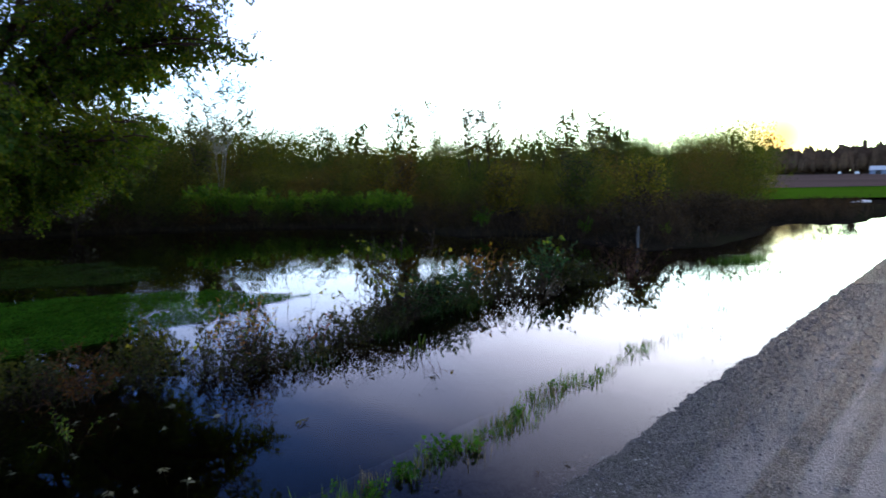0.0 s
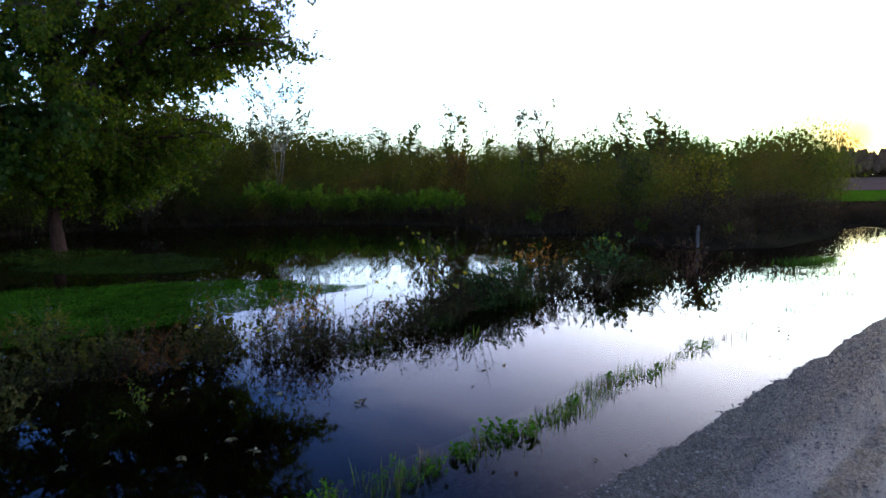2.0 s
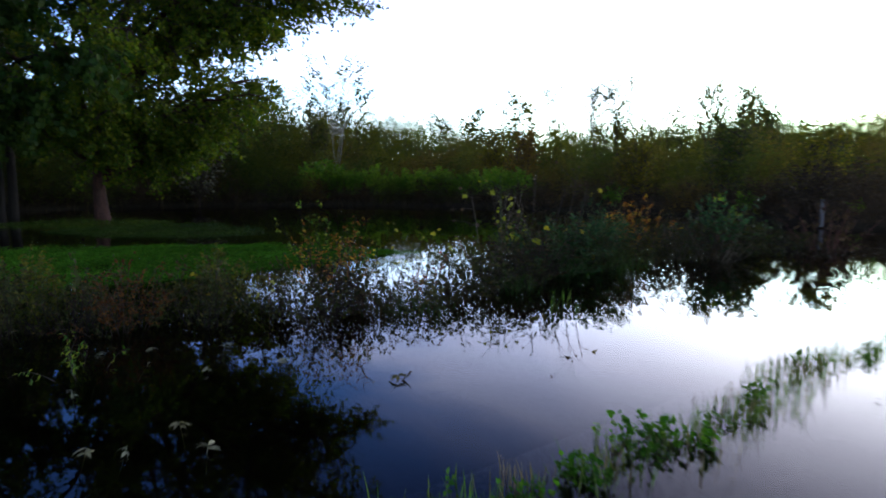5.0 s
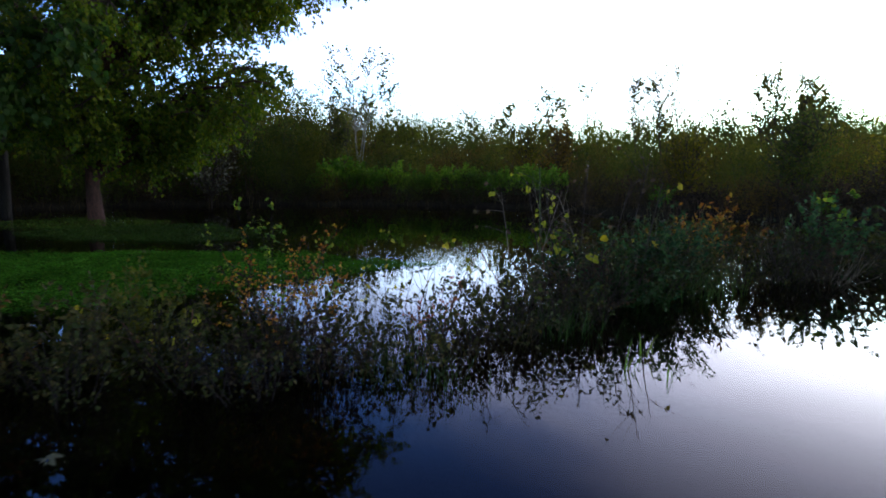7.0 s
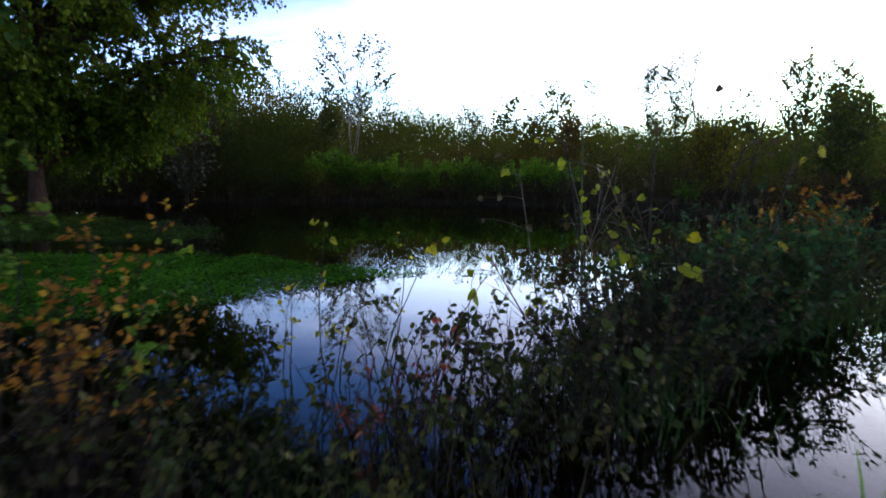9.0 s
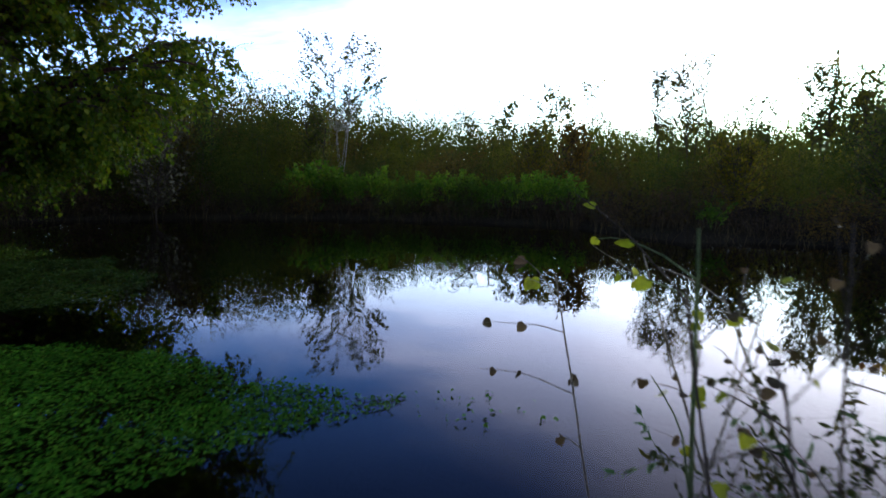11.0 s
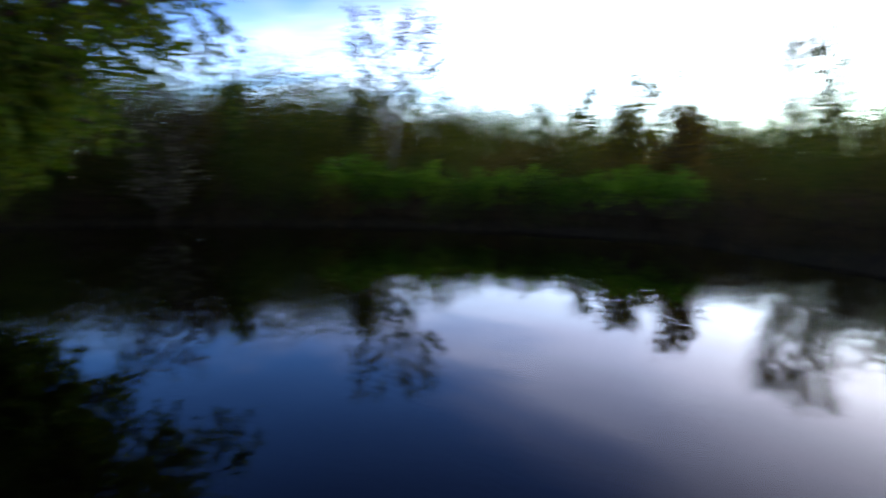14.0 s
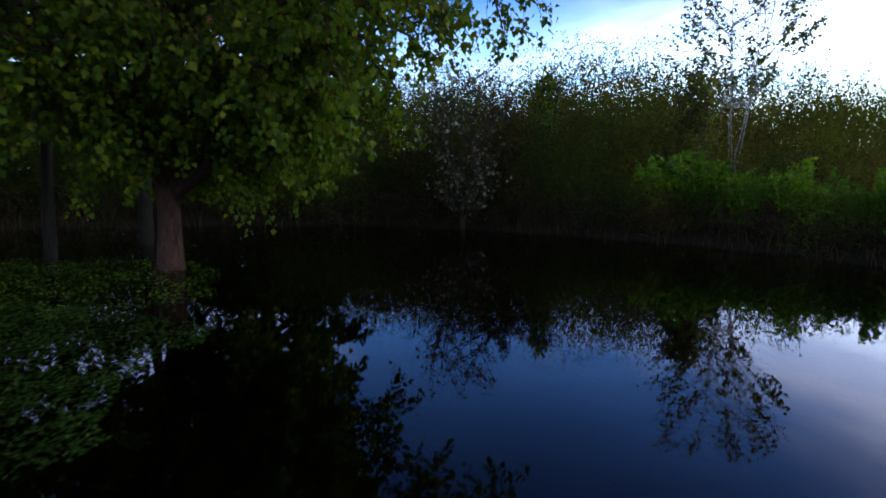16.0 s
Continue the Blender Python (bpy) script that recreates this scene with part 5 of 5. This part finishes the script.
stalk(-2.05, 4.3, 0.32, "low vine with yellow leaves over the brush", r, 9, VINE_YELLOW, 0.04, RED_STEM, 0.004, 4, 0.4)

# ---- small weeds along the drowned verge ----
r = np.random.default_rng(91)
LEAFY = []
for k in range(4):
    root = empty("verge_weed", at_pose(0, 110 + k, -30), "low bright green weed with broad leaves in shallow water", "weed", "weeds along the drowned verge")
    wood, crown = shrub_meshes(r, 0.16, 0.13, 6, 4, 3, (0.018, 0.024, 0.016, 0.021)[k], LEAF_HEART if k % 2 else LEAF_OVAL, 0.6, 0.45, 0.0018, 0.3, 1.0, 0.0, True, 3)
    part("branchwork", wood, GREEN_STEM, root)["kind"] = "stuff"
    part("foliage", crown, WEED, root)
    LEAFY.append(root)
BLADED = []
for k in range(5):
    root = empty("verge_grass", at_pose(0, 120 + k, -30), "thin grass blades standing in shallow water", "grass", "grass along the drowned verge")
    q = Build()
    n = (9, 13, 7, 11, 8)[k]
    pts = np.column_stack([r.normal(0, 0.04, (n, 2)), np.full(n, -0.03)])
    blades(q, pts, r.uniform(0.10, 0.21, n), r.uniform(0.02, 0.35, n), r.uniform(0.004, 0.007, n), r, 0.7)
    part("grass", q, DRYGRASS if k == 2 else GRASS, root)["kind"] = "stuff"
    BLADED.append(root)


def verge(u, side_):
    """A point of the weedy line beside the road."""
    return ROAD_AT + u * ROAD_DIR + side_ * ROAD_OUT


def verge_line(u):
    return np.interp(u, [-2.4, -1.6, -1.1, -0.6, 0.0, 0.3, 0.7, 1.2, 1.5, 2.3, 4.0, 7.0], [-0.84, -0.78, -0.70, -0.67, -0.64, -0.64, -0.70, -0.76, -0.68, -0.75, -0.72, -0.66])


for u, k, spread_ in ((-2.2, 5, 0.12), (-1.8, 6, 0.10), (-1.5, 6, 0.09), (-1.25, 6, 0.08), (-1.05, 3, 0.06), (-0.72, 4, 0.05), (-0.56, 4, 0.035), (-0.31, 4, 0.045), (-0.10, 4, 0.045),
                      (0.02, 3, 0.04), (0.27, 3, 0.03), (0.45, 1, 0.02), (0.68, 3, 0.035), (1.18, 2, 0.04), (1.50, 4, 0.06), (2.3, 2, 0.06)):
    for _ in range(k):
        p = verge(u + r.normal(0, spread_), verge_line(u) + r.normal(0, spread_ * 0.7))
        size_ = r.uniform(0.55, 1.0) * (1.0 if u < 0.1 else 0.7)
        place(LEAFY[r.integers(0, 4)], p[0], p[1], -0.07 * size_, r.uniform(0, 6.28), size_)
for u0, u1, k in ((-2.4, -0.9, 34), (-0.9, 0.1, 46), (0.1, 1.4, 80), (1.4, 2.6, 30), (2.6, 4.4, 22), (4.4, 7.0, 12)):
    for _ in range(k):
        u = r.uniform(u0, u1)
        p = verge(u, verge_line(u) + r.normal(0, 0.055))
        place(BLADED[r.integers(0, 5)], p[0], p[1], -0.02, r.uniform(0, 6.28), r.uniform(0.55, 1.0))
for ob in LEAFY + BLADED:
    for c in list(ob.children):
        bpy.data.objects.remove(c)
    bpy.data.objects.remove(ob)

# grass standing in the water further along, and the green tuft by the bank
def tuft(x, y, n, spread_, tall, mat, label, name="grass_tuft", width=0.006):
    q = Build()
    pts = np.column_stack([r.normal(0, spread_, n), r.normal(0, spread_ * 0.5, n), np.full(n, -0.05)])
    blades(q, pts, r.uniform(0.5, 1.0, n) * tall + 0.05, r.uniform(0.05, 0.6, n), width, r)
    ob = part(name, q, mat)
    ob.matrix_world = Matrix.Translation((x, y, 0)) @ pose(0, 0, 0, 0, 0, 40)
    return tagged(ob, label, "grass")


for x, y, n, s, h in ((4.7, 9.6, 300, 0.30, 0.12), (5.1, 9.9, 180, 0.22, 0.10)):
    tuft(x, y, n, s, h, GRASS, "bright green grass tuft at the water's edge", width=0.01)
for x, y in ((3.1, 7.0), (3.4, 7.25), (3.7, 7.2), (2.9, 7.35), (4.0, 7.6), (3.3, 7.6), (2.5, 7.2), (3.9, 8.1)):
    tuft(x, y, 12, 0.12, 0.13, DRYGRASS if r.uniform() < 0.5 else GRASS, "thin reeds standing in the flood", "reed_tuft")
for x, y, h in ((-0.32, 4.72, 0.16), (-0.18, 4.66, 0.12), (-0.25, 4.95, 0.14)):
    tuft(x, y, 3, 0.03, h, GRASS, "few green reed blades in open water", "reed_tuft", 0.008)

# ---- floating weed rafts ----
def inside_poly(px, py, poly):
    c = np.zeros(len(px), dtype=bool)
    for (ax, ay), (bx, by) in zip(poly, poly[1:] + poly[:1]):
        if ay != by:
            c ^= ((ay > py) != (by > py)) & (px < (bx - ax) * (py - ay) / (by - ay) + ax)
    return c


def raft(name, poly, per_m2, label, tall=0.05, leaf=0.03, mat=RAFT, edge=0.25):
    r_ = np.random.default_rng(int(abs(poly[0][0]) * 100))
    xs, ys = [q[0] for q in poly], [q[1] for q in poly]
    n = int((max(xs) - min(xs)) * (max(ys) - min(ys)) * per_m2)
    px, py = r_.uniform(min(xs), max(xs), n), r_.uniform(min(ys), max(ys), n)
    wob = fnoise(px, py, 1.4, 3, 9.0) * edge
    keep = inside_poly(px + wob, py + wob * 0.7, poly)
    px, py = px[keep], py[keep]
    dense = fnoise(px, py, 2.3, 3, 4.0)
    keep = dense + r_.uniform(-0.35, 1.0, len(px)) > 0.0
    px, py, dense = px[keep], py[keep], dense[keep]
    n = len(px)
    hump = np.clip(0.35 + dense, 0.1, 1.0)
    q = Build()
    pts = np.column_stack([px, py, r_.uniform(0.0, 1.0, n) * tall * hump + 0.004])
    way = unit(np.column_stack([r_.normal(0, 1, (n, 2)), r_.uniform(-0.05, 0.9, n)]))
    leaves(q, LEAF_TINY, pts, way, facing(n, r_, 1.2), leaf * r_.uniform(0.5, 1.2, n))
    if per_m2 > 1000:
        # flat older leaves that lie on the water below
        m = r_.choice(n, int(n * 0.45), False)
        under = np.column_stack([px[m], py[m], r_.uniform(0.003, 0.012, len(m))])
        leaves(q, LEAF_TINY, under, unit(np.column_stack([r_.normal(0, 1, (len(m), 2)), np.zeros(len(m))])), facing(len(m), r_, 9.0), leaf * r_.uniform(1.2, 1.7, len(m)))
    return tagged(part(name, q, mat), label, "water weed", kind="stuff")


raft("weed_raft", [(-7.5, 4.0), (-7.2, 5.6), (-6.2, 6.3), (-5.0, 7.0), (-3.8, 7.35), (-2.7, 7.25), (-1.85, 7.12), (-2.1, 6.72), (-2.4, 6.3), (-2.7, 5.7), (-3.2, 5.0), (-4.4, 3.9), (-6.0, 3.2)],
     6500, "bright green raft of floating water weed", 0.055, 0.0165)
# the next two rafts use the darker leaf that has tree shade painted in
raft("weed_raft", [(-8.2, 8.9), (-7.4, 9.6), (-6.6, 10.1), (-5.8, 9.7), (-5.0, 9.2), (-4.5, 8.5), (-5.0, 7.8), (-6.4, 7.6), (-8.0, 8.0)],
     2600, "raft of floating water weed near the trunks, shade painted into its green", 0.05, 0.021, RAFT_SHADED)
raft("weed_raft", [(-9.6, 10.6), (-8.6, 10.7), (-7.6, 10.2), (-7.2, 9.4), (-8.0, 8.6), (-9.6, 8.2), (-10.6, 9.0)], 700, "sparse water weed between the trunks, shade painted into its green", 0.03, 0.03, RAFT_SHADED)
raft("weed_raft", [(-1.9, 7.2), (-1.4, 7.35), (-1.1, 7.2), (-1.2, 7.0), (-1.7, 6.95), (-2.2, 6.8)], 160, "scattered floating leaves off the raft's tip", 0.012, 0.026)
raft("debris_mat", [(1.9, 7.9), (2.6, 8.4), (3.6, 8.7), (4.6, 8.9), (5.0, 8.5), (4.0, 8.0), (3.0, 7.7), (2.2, 7.5)], 420, "floating mat of withered leaves and weed", 0.02, 0.035, DEAD)
raft("debris_mat", [(0.0, 13.2), (0.6, 13.7), (1.8, 13.6), (2.2, 13.0), (1.2, 12.8), (0.3, 12.8)], 28, "pale floating leaf litter near the bank", 0.01, 0.05, PALE)
raft("leaf_litter", [(-1.6, 1.2), (5.0, 8.6), (6.4, 9.0), (0.6, 2.75), (-0.9, 1.1)], 9, "few dark leaf scraps floating on the shallows", 0.004, 0.03, DEAD, 0.1)

# pale withered sprigs just breaking the surface
r = np.random.default_rng(97)
for k in range(34):
    x, y = r.uniform(-3.4, -1.15), r.uniform(1.7, 3.5)
    if x > -1.6 and y < 2.2:
        continue
    n = r.integers(4, 8)
    q = Build()
    st = arc((0, 0, -0.06), (r.normal(0, 0.4), r.normal(0, 0.4), 1), 0.09, -0.2, r, 4, 0.1)
    tube(q, st, 0.0018, 4, False)
    lp, ld = along(st, r.uniform(0.75, 1.0, n))
    ways = unit(np.column_stack([r.normal(0, 1, (n, 2)), r.uniform(-0.2, 0.35, n)]))
    leaves(q, LEAF_WEED, lp, ways, facing(n, r, 1.5), r.uniform(0.018, 0.045, n))
    ob = part("withered_sprig", q, PALE)
    ob.matrix_world = Matrix.Translation((x, y, 0.0))
    tagged(ob, "pale withered weed sprig just above dark water", "weed", "withered sprigs in the water")

# a lone leafy twig in the open water
q = Build()
tube(q, arc((0, 0, -0.05), (0.5, 0.2, 0.6), 0.12, -0.2, r, 5), 0.003, 5)
twig = part("floating_twig", q, TWIG)
twig.matrix_world = Matrix.Translation((-0.9, 3.28, 0))
tagged(twig, "small dark twig with leaves floating on open water", "twig")
q = Build()
leaves(q, LEAF_WEED, np.array([[0.03, 0.01, 0.02]] * 5), np.array([[1, 0.3, 0.1], [-1, 0.2, 0], [0.3, -1, 0], [-0.3, -0.8, 0.1], [0.5, 0.9, 0.1]]), facing(5, r, 1.5), 0.045)
part("foliage", q, BRUSH, twig)

# weathered post at the bank
q = Build()
a = np.linspace(0, 2 * np.pi, 10, endpoint=False)
pts = [(0, 0, -0.3), (0.003, 0, 0.0), (0.0, 0.004, 0.25), (0.006, 0.0, 0.36), (0.01, 0.0, 0.42)]
tube(q, pts, [0.028, 0.028, 0.027, 0.026, 0.020], 10)
post = part("fence_post", q, OLD_WOOD)
post.matrix_world = pose(3.6, 11.35, 0.04, 3, -2, 0)
tagged(post, "weathered grey wooden post leaning at the bank", "post")


# ---- far buildings and things by the fields ----
def box(b, x0, x1, y0, y1, z0, z1):
    v = [(x, y, z) for x in (x0, x1) for y in (y0, y1) for z in (z0, z1)]
    b.put(v, [np.array([[0, 1, 3, 2], [4, 6, 7, 5], [0, 4, 5, 1], [2, 3, 7, 6], [0, 2, 6, 4], [1, 5, 7, 3]])])


barn = empty("barn", Matrix.Translation((138.3, 195, 0.3)) @ Matrix.Diagonal((0.5, 0.5, 0.6, 1)) @ pose(0, 0, 0, 0, 0, -38), "white-roofed blue-grey farm shed before the woods", "barn")
q = Build()
box(q, -4.6, 4.6, -3, 3, 0, 2.3)
part("wall", q, SIDING, barn, smooth=False)
q = Build()
q.put([(-5, -3.5, 2.2), (5, -3.5, 2.2), (5, 0, 4.4), (-5, 0, 4.4), (5, 3.5, 2.2), (-5, 3.5, 2.2), (-5, -3.5, 2.35), (5, -3.5, 2.35), (5, 0, 4.55), (-5, 0, 4.55), (5, 3.5, 2.35), (-5, 3.5, 2.35)],
      [np.array([[6, 7, 8, 9], [9, 8, 10, 11], [0, 3, 2, 1], [3, 5, 4, 2], [0, 1, 7, 6], [4, 5, 11, 10], [1, 2, 8, 7], [2, 4, 10, 8], [0, 6, 9, 3], [3, 9, 11, 5]])])
part("roof", q, ROOF, barn, smooth=False)
q = Build()
box(q, -1.5, 1.5, -3.08, -3.0, 0, 2.1)
part("door", q, DARK, barn, smooth=False)
for x, y, s in ((134.0, 199, 0.42), (129.5, 201, 0.36)):
    car = empty("parked_car", Matrix.Translation((x, y, 0.2)) @ Matrix.Diagonal((0.8, 0.8, 0.75, 1)) @ pose(0, 0, 0, 0, 0, -30), "small white car parked by the farm shed", "car")
    q = Build()
    box(q, -2.1 * s, 2.1 * s, -0.85, 0.85, 0.35, 0.95)
    box(q, -1.3 * s, 1.2 * s, -0.75, 0.75, 0.95, 1.45)
    part("body", q, WHITE, car, smooth=False)
    for wx_ in (-1.3 * s, 1.3 * s):
        for wy_ in (-0.8, 0.8):
            q = Build()
            tube(q, [(wx_, wy_ - 0.1, 0.33), (wx_, wy_ + 0.1, 0.33)], 0.33, 12)
            part("wheel", q, DARK, car)

# pale concrete slab on the far shore
q = Build()
box(q, -0.42, 0.42, -0.16, 0.16, -0.12, 0.10)
slab = part("concrete_slab", q, WHITE, smooth=False)
slab.matrix_world = pose(16.9, 24.6, 0.10, 4, -6, 20)
tagged(slab, "pale broken concrete slab lying at the shore", "slab")
